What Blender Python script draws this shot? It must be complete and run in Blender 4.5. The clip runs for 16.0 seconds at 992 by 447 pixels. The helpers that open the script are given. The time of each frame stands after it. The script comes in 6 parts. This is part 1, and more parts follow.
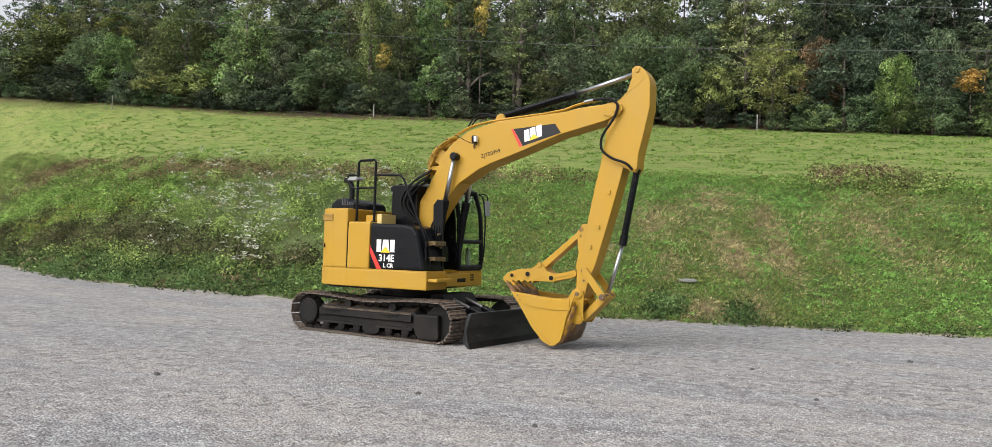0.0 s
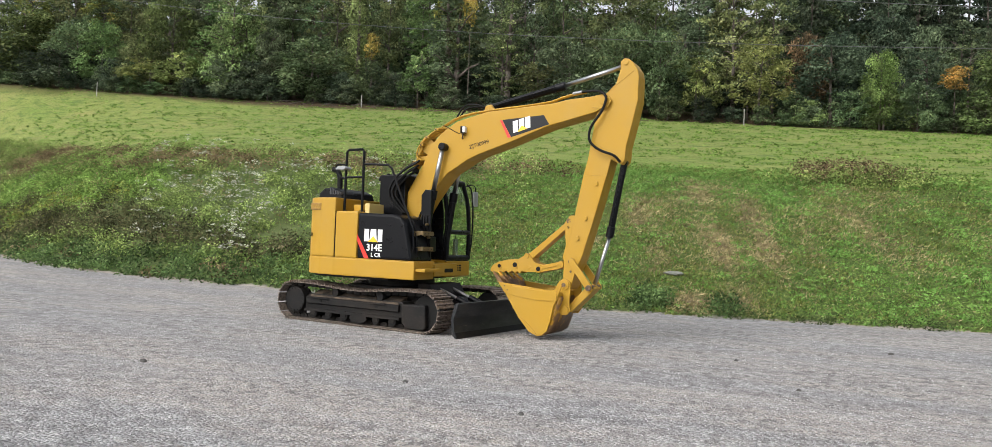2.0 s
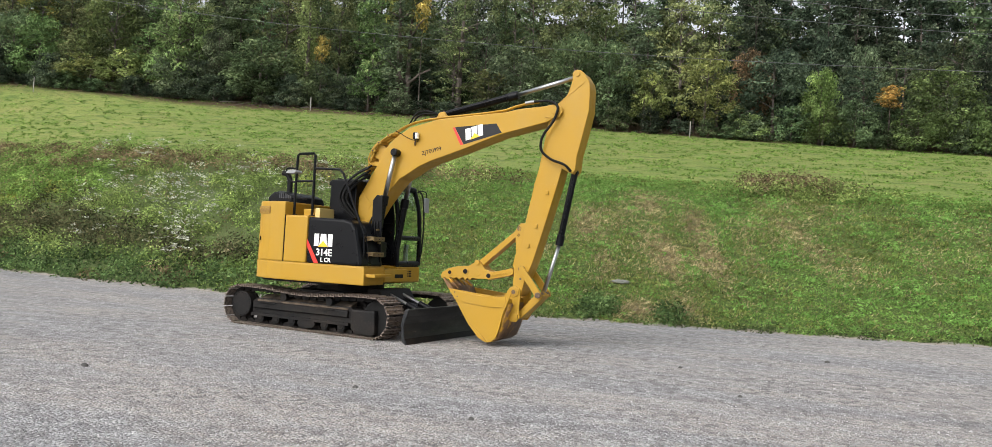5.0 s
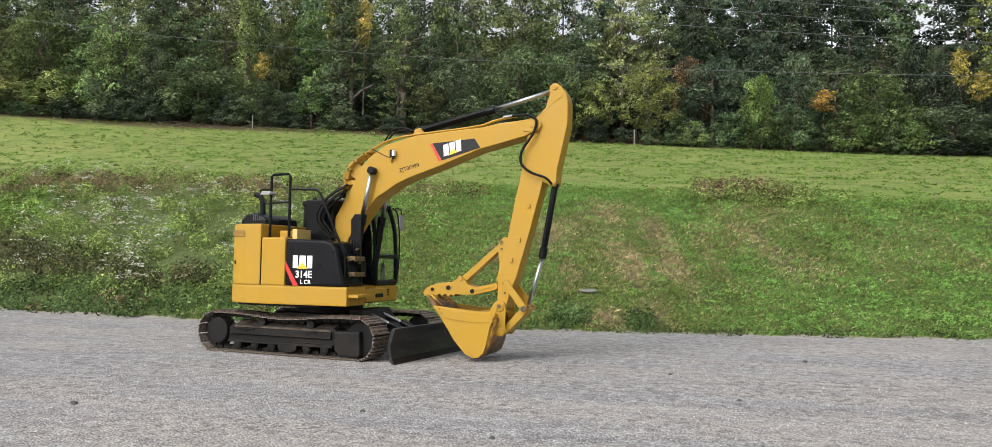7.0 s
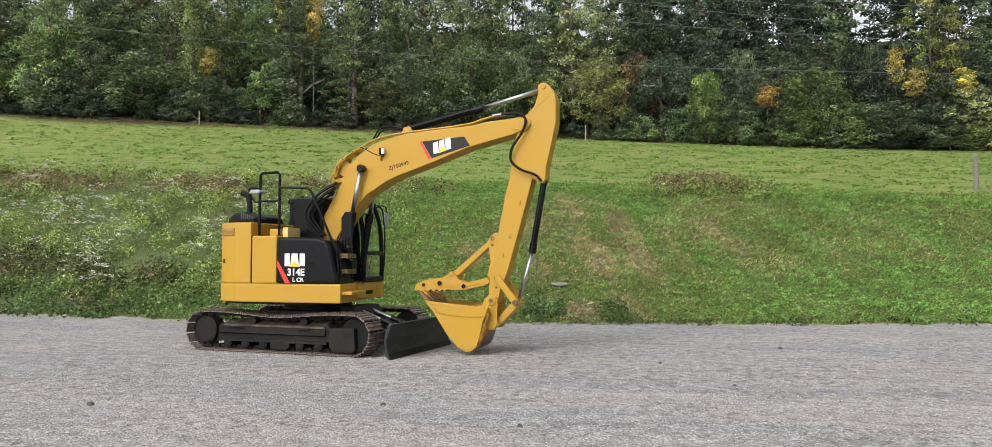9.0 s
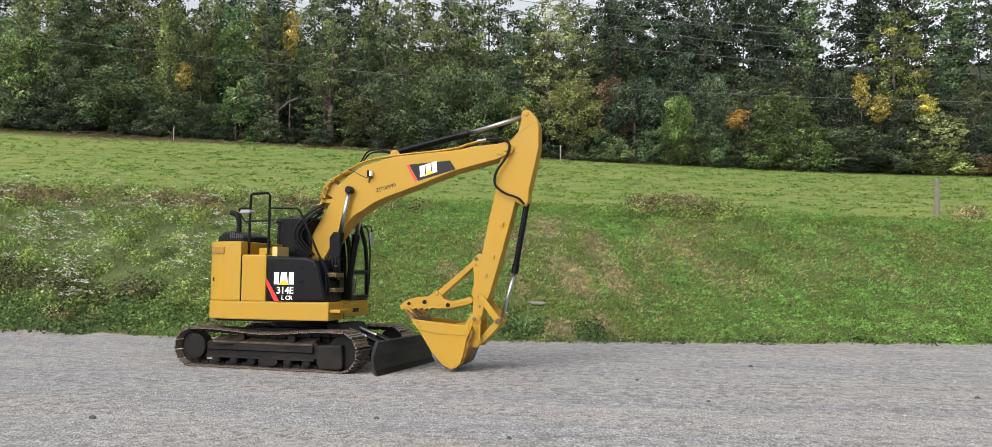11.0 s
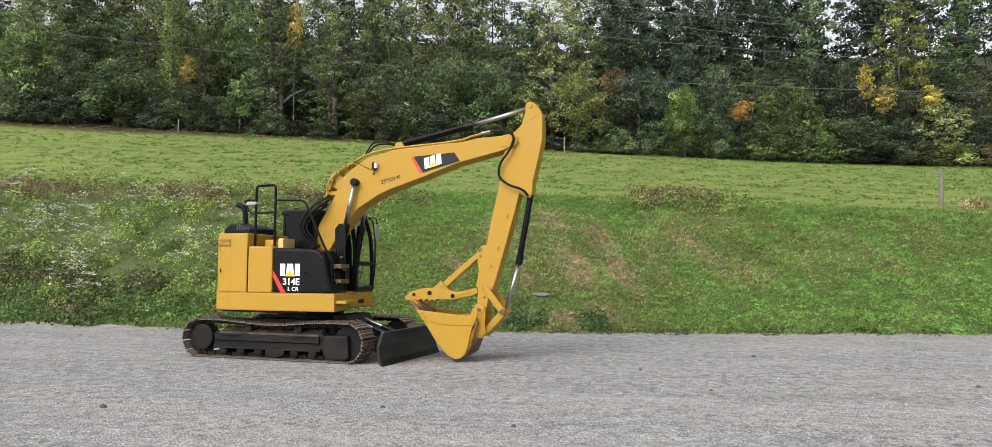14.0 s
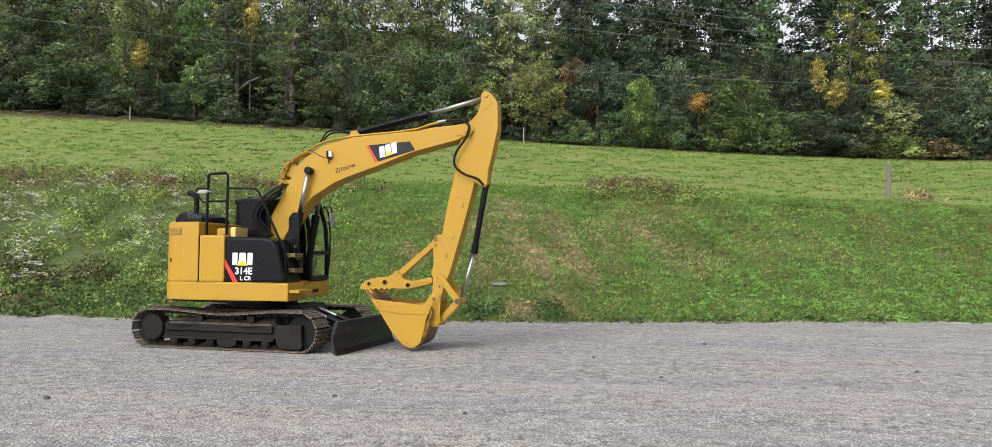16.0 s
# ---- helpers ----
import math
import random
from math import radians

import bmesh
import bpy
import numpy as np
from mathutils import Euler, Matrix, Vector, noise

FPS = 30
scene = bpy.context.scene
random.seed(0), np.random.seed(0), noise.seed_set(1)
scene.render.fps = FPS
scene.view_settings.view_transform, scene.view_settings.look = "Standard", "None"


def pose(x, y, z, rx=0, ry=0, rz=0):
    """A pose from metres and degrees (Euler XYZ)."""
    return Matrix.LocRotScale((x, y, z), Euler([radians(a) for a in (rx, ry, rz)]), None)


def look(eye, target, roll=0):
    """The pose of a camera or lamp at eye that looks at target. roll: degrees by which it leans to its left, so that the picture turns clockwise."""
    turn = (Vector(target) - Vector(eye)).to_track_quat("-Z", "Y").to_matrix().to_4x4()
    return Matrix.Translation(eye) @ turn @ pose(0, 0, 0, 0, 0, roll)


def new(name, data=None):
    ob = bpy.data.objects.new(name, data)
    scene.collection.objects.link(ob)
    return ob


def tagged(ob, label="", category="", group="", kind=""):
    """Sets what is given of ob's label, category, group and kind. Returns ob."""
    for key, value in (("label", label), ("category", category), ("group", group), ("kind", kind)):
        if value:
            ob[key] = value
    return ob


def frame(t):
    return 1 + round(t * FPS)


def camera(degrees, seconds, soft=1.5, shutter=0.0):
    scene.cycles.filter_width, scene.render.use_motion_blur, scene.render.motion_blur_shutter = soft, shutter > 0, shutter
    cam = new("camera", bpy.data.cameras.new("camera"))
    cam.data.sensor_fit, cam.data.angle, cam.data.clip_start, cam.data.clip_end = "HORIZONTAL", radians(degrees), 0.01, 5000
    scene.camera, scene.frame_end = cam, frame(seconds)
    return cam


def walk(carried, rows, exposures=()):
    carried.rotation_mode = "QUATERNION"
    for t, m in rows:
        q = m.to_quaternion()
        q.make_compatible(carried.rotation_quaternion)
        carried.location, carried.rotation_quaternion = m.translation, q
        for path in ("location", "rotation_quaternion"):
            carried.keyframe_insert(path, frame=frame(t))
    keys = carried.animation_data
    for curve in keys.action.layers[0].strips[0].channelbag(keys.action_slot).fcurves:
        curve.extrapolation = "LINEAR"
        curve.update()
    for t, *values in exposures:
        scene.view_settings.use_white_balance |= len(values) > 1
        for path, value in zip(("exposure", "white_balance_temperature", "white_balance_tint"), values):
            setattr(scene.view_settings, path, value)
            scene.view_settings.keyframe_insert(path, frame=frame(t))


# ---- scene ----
cam = camera(64.3, 16.0, soft=0.5)
PATH = [
    (0, (8.241, -12.644, 1.438), (7.328, -10.867, 1.523), 0.5),
    (0.5, (8.25, -12.653, 1.425), (7.341, -10.874, 1.509), 0.5),
    (1, (8.23, -12.67, 1.428), (7.335, -10.883, 1.508), 0.6),
    (1.5, (8.217, -12.637, 1.411), (7.331, -10.845, 1.483), 0.9),
    (2, (8.25, -12.69, 1.414), (7.366, -10.897, 1.479), 1.0),
    (2.5, (8.243, -12.701, 1.414), (7.367, -10.904, 1.472), 1.2),
    (3, (8.242, -12.728, 1.417), (7.387, -10.921, 1.477), 1.2),
    (3.5, (8.227, -12.731, 1.416), (7.404, -10.91, 1.484), 1.4),
    (4, (8.233, -12.749, 1.417), (7.433, -10.918, 1.49), 1.7),
    (4.5, (8.27, -12.762, 1.411), (7.488, -10.923, 1.491), 1.9),
    (7, (7.617, -13.02, 1.454), (6.988, -11.125, 1.571), -0.5),
    (7.5, (7.322, -13.075, 1.451), (6.768, -11.158, 1.577), -0.8),
    (8, (7.067, -13.18, 1.49), (6.56, -11.249, 1.612), -0.8),
    (8.5, (7.022, -13.356, 1.478), (6.515, -11.424, 1.585), -0.7),
    (9, (6.962, -13.533, 1.47), (6.465, -11.598, 1.572), -1.3),
    (9.5, (6.878, -13.748, 1.508), (6.416, -11.805, 1.625), -1.7),
    (12, (6.913, -14.144, 1.51), (6.492, -12.194, 1.658), -0.7),
    (12.5, (6.919, -14.162, 1.502), (6.499, -12.212, 1.644), -0.7),
    (13, (6.916, -14.152, 1.495), (6.489, -12.203, 1.626), -0.8),
    (13.5, (6.93, -14.156, 1.489), (6.493, -12.209, 1.615), -0.9),
    (14, (6.909, -14.173, 1.49), (6.47, -12.225, 1.616), -1.0),
    (14.5, (6.949, -14.193, 1.493), (6.52, -12.244, 1.616), -1.0),
    (15, (6.975, -14.207, 1.489), (6.57, -12.252, 1.606), -1.0),
    (15.5, (6.983, -14.212, 1.482), (6.61, -12.25, 1.589), -0.9),
    (16, (7.004, -14.188, 1.473), (6.663, -12.22, 1.572), -1.0),
]
LEVEL = Matrix.Rotation(radians(-1.5), 4, "Y")  # brings the yard level
walk(cam, [(t, LEVEL @ look(e, g, r)) for t, e, g, r in PATH])

# ---- world and light: bright overcast ----
scene.view_settings.exposure = 0.54
world = bpy.data.worlds.new("overcast_sky")
scene.world = world
world.use_nodes = True
wn, wl = world.node_tree.nodes, world.node_tree.links
sky = wn.new("ShaderNodeTexSky")
sky.sky_type = "NISHITA"
sky.sun_disc = False
sky.sun_elevation = radians(41)
sky.sun_rotation = radians(201)
sky.air_density, sky.dust_density, sky.ozone_density = 1.0, 4.0, 1.0
pale = wn.new("ShaderNodeHueSaturation")
pale.inputs["Saturation"].default_value = 0.22
wl.new(sky.outputs[0], pale.inputs["Color"])
wl.new(pale.outputs[0], wn["Background"].inputs["Color"])
wn["Background"].inputs["Strength"].default_value = 0.158

sun_data = bpy.data.lights.new("sun", "SUN")
sun_data.energy, sun_data.angle, sun_data.color = 0.95, radians(45), (1.0, 0.97, 0.92)
sun = new("sun", sun_data)
sun.matrix_world = look((-14, -36, 34), (0, 0, 0))


# ---- materials ----
class Mat:
    """A small node-material writer."""

    def __init__(self, name, rough=0.5, metal=0.0, spec=0.5):
        self.m = bpy.data.materials.new(name)
        self.m.use_nodes = True
        self.n, self.l = self.m.node_tree.nodes, self.m.node_tree.links
        self.b = self.n["Principled BSDF"]
        self.b.inputs["Roughness"].default_value = rough
        self.b.inputs["Metallic"].default_value = metal
        self.b.inputs["Specular IOR Level"].default_value = spec
        self.co = self.n.new("ShaderNodeTexCoord").outputs["Object"]

    def noise(self, scale, detail=4.0, rough=0.55, stretch=(1, 1, 1)):
        mp = self.n.new("ShaderNodeMapping")
        mp.inputs["Scale"].default_value = stretch
        self.l.new(self.co, mp.inputs["Vector"])
        t = self.n.new("ShaderNodeTexNoise")
        t.inputs["Scale"].default_value, t.inputs["Detail"].default_value = scale, detail
        t.inputs["Roughness"].default_value = rough
        self.l.new(mp.outputs[0], t.inputs["Vector"])
        return t.outputs["Fac"]

    def voronoi(self, scale, out="Distance"):
        t = self.n.new("ShaderNodeTexVoronoi")
        t.inputs["Scale"].default_value = scale
        self.l.new(self.co, t.inputs["Vector"])
        return t.outputs[out]

    def ramp(self, fac, stops):
        r = self.n.new("ShaderNodeValToRGB")
        e = r.color_ramp.elements
        while len(e) < len(stops):
            e.new(0.5)
        for k, (p, c) in enumerate(stops):
            e[k].position = p
            e[k].color = (c, c, c, 1) if not isinstance(c, tuple) else (*c, 1)
        self.l.new(fac, r.inputs[0])
        return r.outputs[0]

    def mix(self, fac, a, b, mode="MIX"):
        x = self.n.new("ShaderNodeMix")
        x.data_type, x.blend_type = "RGBA", mode
        for sock, v in ((x.inputs[0], fac), (x.inputs[6], a), (x.inputs[7], b)):
            if isinstance(v, (int, float)):
                sock.default_value = v
            elif isinstance(v, tuple):
                sock.default_value = (*v, 1)
            else:
                self.l.new(v, sock)
        return x.outputs[2]

    def math(self, op, a, b=0.0, clamp=False):
        x = self.n.new("ShaderNodeMath")
        x.operation, x.use_clamp = op, clamp
        for sock, v in ((x.inputs[0], a), (x.inputs[1], b)):
            if isinstance(v, (int, float)):
                sock.default_value = v
            else:
                self.l.new(v, sock)
        return x.outputs[0]

    def attr(self, name):
        a = self.n.new("ShaderNodeAttribute")
        a.attribute_name = name
        return a.outputs["Fac"]

    def island(self):
        return self.n.new("ShaderNodeNewGeometry").outputs["Random Per Island"]

    def chance(self):
        return self.n.new("ShaderNodeObjectInfo").outputs["Random"]

    def color(self, c):
        if isinstance(c, tuple):
            self.b.inputs["Base Color"].default_value = (*c, 1)
        else:
            self.l.new(c, self.b.inputs["Base Color"])
        return self

    def rough(self, f):
        self.l.new(f, self.b.inputs["Roughness"])
        return self

    def bump(self, height, strength=0.3, dist=0.02):
        u = self.n.new("ShaderNodeBump")
        u.inputs["Strength"].default_value, u.inputs["Distance"].default_value = strength, dist
        self.l.new(height, u.inputs["Height"])
        self.l.new(u.outputs[0], self.b.inputs["Normal"])
        return self


def paint(name, base, worn, rough=0.38, amount=0.5, spec=0.5):
    """Machine paint with faded patches, fine dust and slight unevenness."""
    m = Mat(name, rough, spec=spec)
    big = m.ramp(m.noise(1.7, 5), [(0.42, 0.0), (0.75, 1.0)])
    fine = m.ramp(m.noise(38, 3), [(0.55, 0.0), (0.8, 1.0)])
    c = m.mix(m.math("MULTIPLY", big, amount), base, worn)
    c = m.mix(m.math("MULTIPLY", fine, 0.25), c, worn)
    m.color(c)
    m.rough(m.ramp(m.noise(6, 4), [(0.3, rough - 0.08), (0.7, rough + 0.15)]))
    m.bump(m.noise(14, 3), 0.05, 0.01)
    return m.m


def leafy(name, stops, rough=0.55, through_light=0.38, patch=0.55, low=0.6, high=1.45, pure=1.0, toned=True, swing=0.24, fine=0.42):
    """Leaves: colour differs from leaf to leaf, in patches, and a little from plant to plant."""
    m = Mat(name, rough + 0.2, spec=0.06)
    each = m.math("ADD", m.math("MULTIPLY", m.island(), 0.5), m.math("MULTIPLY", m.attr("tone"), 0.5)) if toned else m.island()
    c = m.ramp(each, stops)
    hs = m.n.new("ShaderNodeHueSaturation")
    m.l.new(c, hs.inputs["Color"])
    # noise lumps vary the leaf colour and paint in lit and shaded foliage
    spots = m.ramp(m.noise(patch, 4), [(0.38, low), (0.62, high)])
    spots = m.math("MULTIPLY", spots, m.ramp(m.noise(patch * 6, 3), [(0.38, 1 - fine), (0.62, 1 + fine)]))
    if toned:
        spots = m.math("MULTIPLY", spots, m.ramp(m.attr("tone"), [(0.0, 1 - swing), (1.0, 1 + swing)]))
    m.l.new(m.math("MULTIPLY", m.ramp(m.chance(), [(0.0, 0.78), (1.0, 1.35)]), spots), hs.inputs["Value"])
    m.l.new(m.math("ADD", m.math("MULTIPLY", m.chance(), 0.04), 0.48), hs.inputs["Hue"])
    hs.inputs["Saturation"].default_value = pure
    m.color(hs.outputs[0])
    tr = m.n.new("ShaderNodeBsdfTranslucent")
    m.l.new(hs.outputs[0], tr.inputs["Color"])
    mx = m.n.new("ShaderNodeMixShader")
    mx.inputs[0].default_value = through_light
    m.l.new(m.b.outputs[0], mx.inputs[1])
    m.l.new(tr.outputs[0], mx.inputs[2])
    m.l.new(mx.outputs[0], m.n["Material Output"].inputs["Surface"])
    return m.m


YELLOW = paint("yellow_paint", (0.415, 0.238, 0.021), (0.39, 0.245, 0.055), 0.42, 0.45, 0.3)
BLACK = paint("black_paint", (0.0035, 0.004, 0.0056), (0.008, 0.008, 0.009), 0.32, 0.3, 0.17)
GREY = paint("grey_plastic", (0.30, 0.31, 0.32), (0.22, 0.22, 0.23), 0.4, 0.3)
RED = paint("red_decal", (0.62, 0.03, 0.02), (0.5, 0.05, 0.03), 0.35, 0.2)
WHITE = paint("white_decal", (0.82, 0.82, 0.80), (0.7, 0.7, 0.68), 0.4, 0.2)
DECAL = paint("dark_decal", (0.012, 0.012, 0.015), (0.03, 0.03, 0.03), 0.4, 0.3, 0.25)
LOGO_YELLOW = paint("bright_yellow_decal", (0.85, 0.52, 0.02), (0.8, 0.5, 0.05), 0.4, 0.1)
RUBBER = paint("black_rubber", (0.008, 0.008, 0.008), (0.016, 0.016, 0.016), 0.55, 0.4, 0.15)

m = Mat("undercarriage_steel", 0.6, spec=0.2)
c = m.mix(m.ramp(m.noise(2.2, 6), [(0.4, 0.0), (0.7, 1.0)]), (0.008, 0.008, 0.0085), (0.022, 0.018, 0.015))
m.color(m.mix(m.ramp(m.noise(30, 4), [(0.58, 0.0), (0.85, 0.4)]), c, (0.08, 0.065, 0.052)))
m.bump(m.noise(40, 4), 0.2, 0.01)
UNDER = m.m

m = Mat("dust_caked_steel", 0.85, spec=0.15)
m.color(m.mix(m.ramp(m.noise(4, 6), [(0.4, 0.0), (0.65, 1.0)]), (0.035, 0.03, 0.025), (0.115, 0.088, 0.065)))
m.bump(m.noise(25, 4), 0.3, 0.01)
DUST = m.m

m = Mat("track_shoe_steel", 0.55, 0.2, 0.3)
c = m.mix(m.ramp(m.noise(9, 5), [(0.35, 0.0), (0.7, 1.0)]), (0.03, 0.026, 0.023), (0.10, 0.078, 0.06))
c = m.mix(m.math("MULTIPLY", m.chance(), 0.3), c, (0.06, 0.045, 0.035))
m.color(c)
m.bump(m.noise(60, 3), 0.25, 0.006)
SHOE = m.m

m = Mat("worn_grouser_steel", 0.4, 0.45)
m.color(m.mix(m.ramp(m.noise(16, 4), [(0.4, 0.0), (0.65, 1.0)]), (0.34, 0.28, 0.235), (0.10, 0.075, 0.06)))
GROUSER = m.m

m = Mat("blade_paint", 0.42, spec=0.25)
c = m.mix(m.ramp(m.noise(1.6, 6, 0.6, (1, 1, 3)), [(0.45, 0.0), (0.75, 1.0)]), (0.017, 0.019, 0.021), (0.05, 0.05, 0.05))
m.color(m.mix(m.ramp(m.noise(7, 6, 0.7, (1, 1, 5)), [(0.6, 0.0), (0.75, 0.7)]), c, (0.13, 0.11, 0.095)))
m.bump(m.noise(5, 4), 0.15, 0.02)
BLADE = m.m

m = Mat("chrome_rod", 0.3, 1.0)
m.color((0.40, 0.41, 0.42))
CHROME = m.m

m = Mat("worn_bucket_steel", 0.45, 0.5)
c = m.mix(m.ramp(m.noise(6, 6), [(0.38, 0.0), (0.62, 1.0)]), (0.23, 0.13, 0.06), (0.11, 0.065, 0.04))
m.color(m.mix(m.ramp(m.noise(3, 5), [(0.52, 0.0), (0.6, 1.0)]), c, (0.52, 0.28, 0.03)))
m.bump(m.noise(30, 4), 0.3, 0.01)
BUCKET_WORN = m.m

m = Mat("pin_steel", 0.5, 0.3)
m.color(m.mix(m.ramp(m.noise(20, 3), [(0.4, 0.0), (0.6, 1.0)]), (0.05, 0.035, 0.03), (0.16, 0.10, 0.06)))
PIN = m.m

m = Mat("lamp_glass", 0.12)
m.color((0.75, 0.76, 0.75))
LAMP = m.m

m = Mat("cab_glass", 0.03)
m.color((0.8, 0.89, 0.84))
m.b.inputs["Transmission Weight"].default_value = 1.0
m.b.inputs["IOR"].default_value = 1.45
GLASS = m.m

m = Mat("mirror_glass", 0.04, 1.0)
m.color((0.8, 0.82, 0.84))
MIRROR = m.m

m = Mat("grey_wood", 0.85)
m.color(m.mix(m.noise(6, 6, 0.6, (6, 6, 0.6)), (0.10, 0.09, 0.08), (0.24, 0.22, 0.195)))
m.bump(m.noise(12, 5, 0.6, (6, 6, 0.5)), 0.6, 0.02)
WOOD = m.m

m = Mat("pale_post_paint", 0.7)
m.color(m.mix(m.noise(8, 4), (0.26, 0.25, 0.22), (0.40, 0.39, 0.36)))
POST = m.m

m = Mat("bark", 0.9)
m.color(m.mix(m.noise(3, 6, 0.6, (4, 4, 0.7)), (0.045, 0.036, 0.03), (0.15, 0.125, 0.105)))
m.bump(m.noise(5, 5, 0.6, (4, 4, 0.7)), 0.8, 0.05)
BARK = m.m

m = Mat("wire", 0.5)
m.color((0.10, 0.105, 0.11))
WIRE = m.m

# ground: gravel yard, grassy bank, mown field and leaf litter under the trees
m = Mat("ground_cover", 0.9, spec=0.2)
edge = m.math("ADD", m.attr("edge"), m.math("MULTIPLY", m.math("SUBTRACT", m.noise(0.9, 5), 0.5), 0.8))
edge = m.math("ADD", edge, m.math("MULTIPLY", m.math("SUBTRACT", m.noise(5, 4), 0.5), 0.5))
is_green = m.ramp(m.math("ADD", m.math("MULTIPLY", edge, 1.0), 0.5), [(0.42, 0.0), (0.58, 1.0)])
grain = m.voronoi(34, "Color")
grain_value = m.n.new("ShaderNodeRGBToBW")
m.l.new(grain, grain_value.inputs[0])
stone = m.ramp(grain_value.outputs[0], [(0.22, (0.33, 0.332, 0.337)), (0.5, (0.45, 0.452, 0.46)), (0.78, (0.58, 0.583, 0.59))])
stone = m.mix(m.ramp(m.noise(22, 6, 0.75, (1.2, 0.7, 1)), [(0.45, 0.0), (0.62, 0.75)]), stone, (0.20, 0.196, 0.198))
stone = m.mix(m.ramp(m.noise(29, 5, 0.75, (1.2, 0.7, 1)), [(0.55, 0.0), (0.68, 0.5)]), stone, (0.55, 0.545, 0.54))
stone = m.mix(m.ramp(m.noise(4.5, 6, 0.7, (0.9, 0.9, 1)), [(0.45, 0.0), (0.58, 0.7)]), stone, (0.20, 0.197, 0.20))
streak = m.ramp(m.noise(0.42, 7, 0.66, (0.32, 1.4, 1)), [(0.43, 0.0), (0.57, 1.0)])
streak = m.math("MULTIPLY", streak, m.ramp(m.noise(8, 6, 0.75, (0.5, 1.2, 1)), [(0.32, 0.15), (0.6, 1.0)]))
stone = m.mix(m.math("MULTIPLY", streak, 0.6), stone, (0.52, 0.46, 0.405))
damp = m.ramp(m.noise(0.6, 7, 0.68, (0.45, 1.4, 1)), [(0.5, 0.0), (0.66, 1.0)])
stone = m.mix(m.math("MULTIPLY", damp, 0.5), stone, (0.25, 0.25, 0.258))
lines = m.ramp(m.noise(2.4, 7, 0.72, (0.5, 1.2, 1)), [(0.50, 0.0), (0.62, 1.0)])
stone = m.mix(m.math("MULTIPLY", lines, 0.4), stone, (0.16, 0.155, 0.155))
pale_lines = m.ramp(m.noise(1.3, 7, 0.72, (0.4, 1.3, 1.3)), [(0.54, 0.0), (0.66, 1.0)])
stone = m.mix(m.math("MULTIPLY", pale_lines, 0.4), stone, (0.54, 0.485, 0.43))
dashes = m.math("MULTIPLY", m.ramp(m.noise(7, 5, 0.7, (1.1, 0.75, 1)), [(0.5, 0.0), (0.58, 0.8)]), m.ramp(m.noise(0.8, 5, 0.6, (0.4, 1.5, 1)), [(0.40, 0.2), (0.55, 1.0)]))
stone = m.mix(dashes, stone, (0.15, 0.145, 0.143))
# shade in the gaps between stones, painted into the colour
gap_shade = m.ramp(m.voronoi(34), [(0.42, 0.0), (0.75, 0.42)])
stone = m.mix(gap_shade, stone, (0.11, 0.107, 0.107))
fade = m.ramp(m.noise(0.35, 5), [(0.35, 0.0), (0.65, 1.0)])
turf = m.mix(fade, (0.11, 0.195, 0.036), (0.165, 0.225, 0.055))
turf = m.mix(m.ramp(m.noise(3.5, 5), [(0.35, 0.0), (0.68, 0.75)]), turf, (0.06, 0.105, 0.024))
turf = m.mix(m.ramp(m.noise(0.9, 6, 0.65, (1.2, 0.8, 0.8)), [(0.48, 0.0), (0.7, 0.6)]), turf, (0.20, 0.17, 0.075))
# shaded gaps between grass clumps painted as dark flecks
turf = m.mix(m.ramp(m.noise(24, 6, 0.7), [(0.40, 0.0), (0.54, 0.85)]), turf, (0.03, 0.05, 0.013))
turf = m.mix(m.ramp(m.noise(31, 5, 0.7), [(0.55, 0.0), (0.66, 0.7)]), turf, (0.20, 0.27, 0.07))
earth = m.mix(m.ramp(m.noise(9, 7, 0.7), [(0.4, 0.0), (0.6, 1.0)]), (0.15, 0.11, 0.068), (0.26, 0.195, 0.125))
bare = m.math("ADD", m.attr("bare"), m.math("MULTIPLY", m.math("SUBTRACT", m.noise(3.5, 7, 0.7), 0.5), 2.2), True)
turf = m.mix(m.attr("weedy"), turf, m.mix(m.noise(6, 6, 0.7), (0.06, 0.085, 0.03), (0.12, 0.15, 0.055)))
turf = m.mix(m.ramp(bare, [(0.45, 0.0), (0.8, 0.85)]), turf, earth)
mown = m.mix(m.ramp(m.noise(0.22, 6, 0.6, (0.6, 1, 1)), [(0.35, 0.0), (0.65, 1.0)]), (0.16, 0.23, 0.052), (0.235, 0.268, 0.078))
mown = m.mix(m.ramp(m.noise(0.55, 6, 0.65, (0.5, 1.0, 1)), [(0.5, 0.0), (0.66, 0.55)]), mown, (0.30, 0.265, 0.11))
mown = m.mix(m.ramp(m.noise(1.5, 6, 0.7, (0.4, 1.0, 1)), [(0.5, 0.0), (0.62, 0.8)]), mown, (0.09, 0.145, 0.036))
mown = m.mix(m.ramp(m.noise(7, 7, 0.75, (0.8, 1, 1)), [(0.5, 0.0), (0.62, 0.75)]), mown, (0.055, 0.095, 0.02))
mown = m.mix(m.ramp(m.noise(9, 7, 0.75, (0.8, 1, 1)), [(0.55, 0.0), (0.66, 0.6)]), mown, (0.28, 0.30, 0.10))
green = m.mix(m.attr("field"), turf, mown)
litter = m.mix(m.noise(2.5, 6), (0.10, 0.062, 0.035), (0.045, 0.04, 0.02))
# far hillside coloured dark green, standing in for more woodland
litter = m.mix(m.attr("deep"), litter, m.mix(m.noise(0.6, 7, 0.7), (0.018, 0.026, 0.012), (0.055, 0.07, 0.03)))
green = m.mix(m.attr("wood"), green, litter)
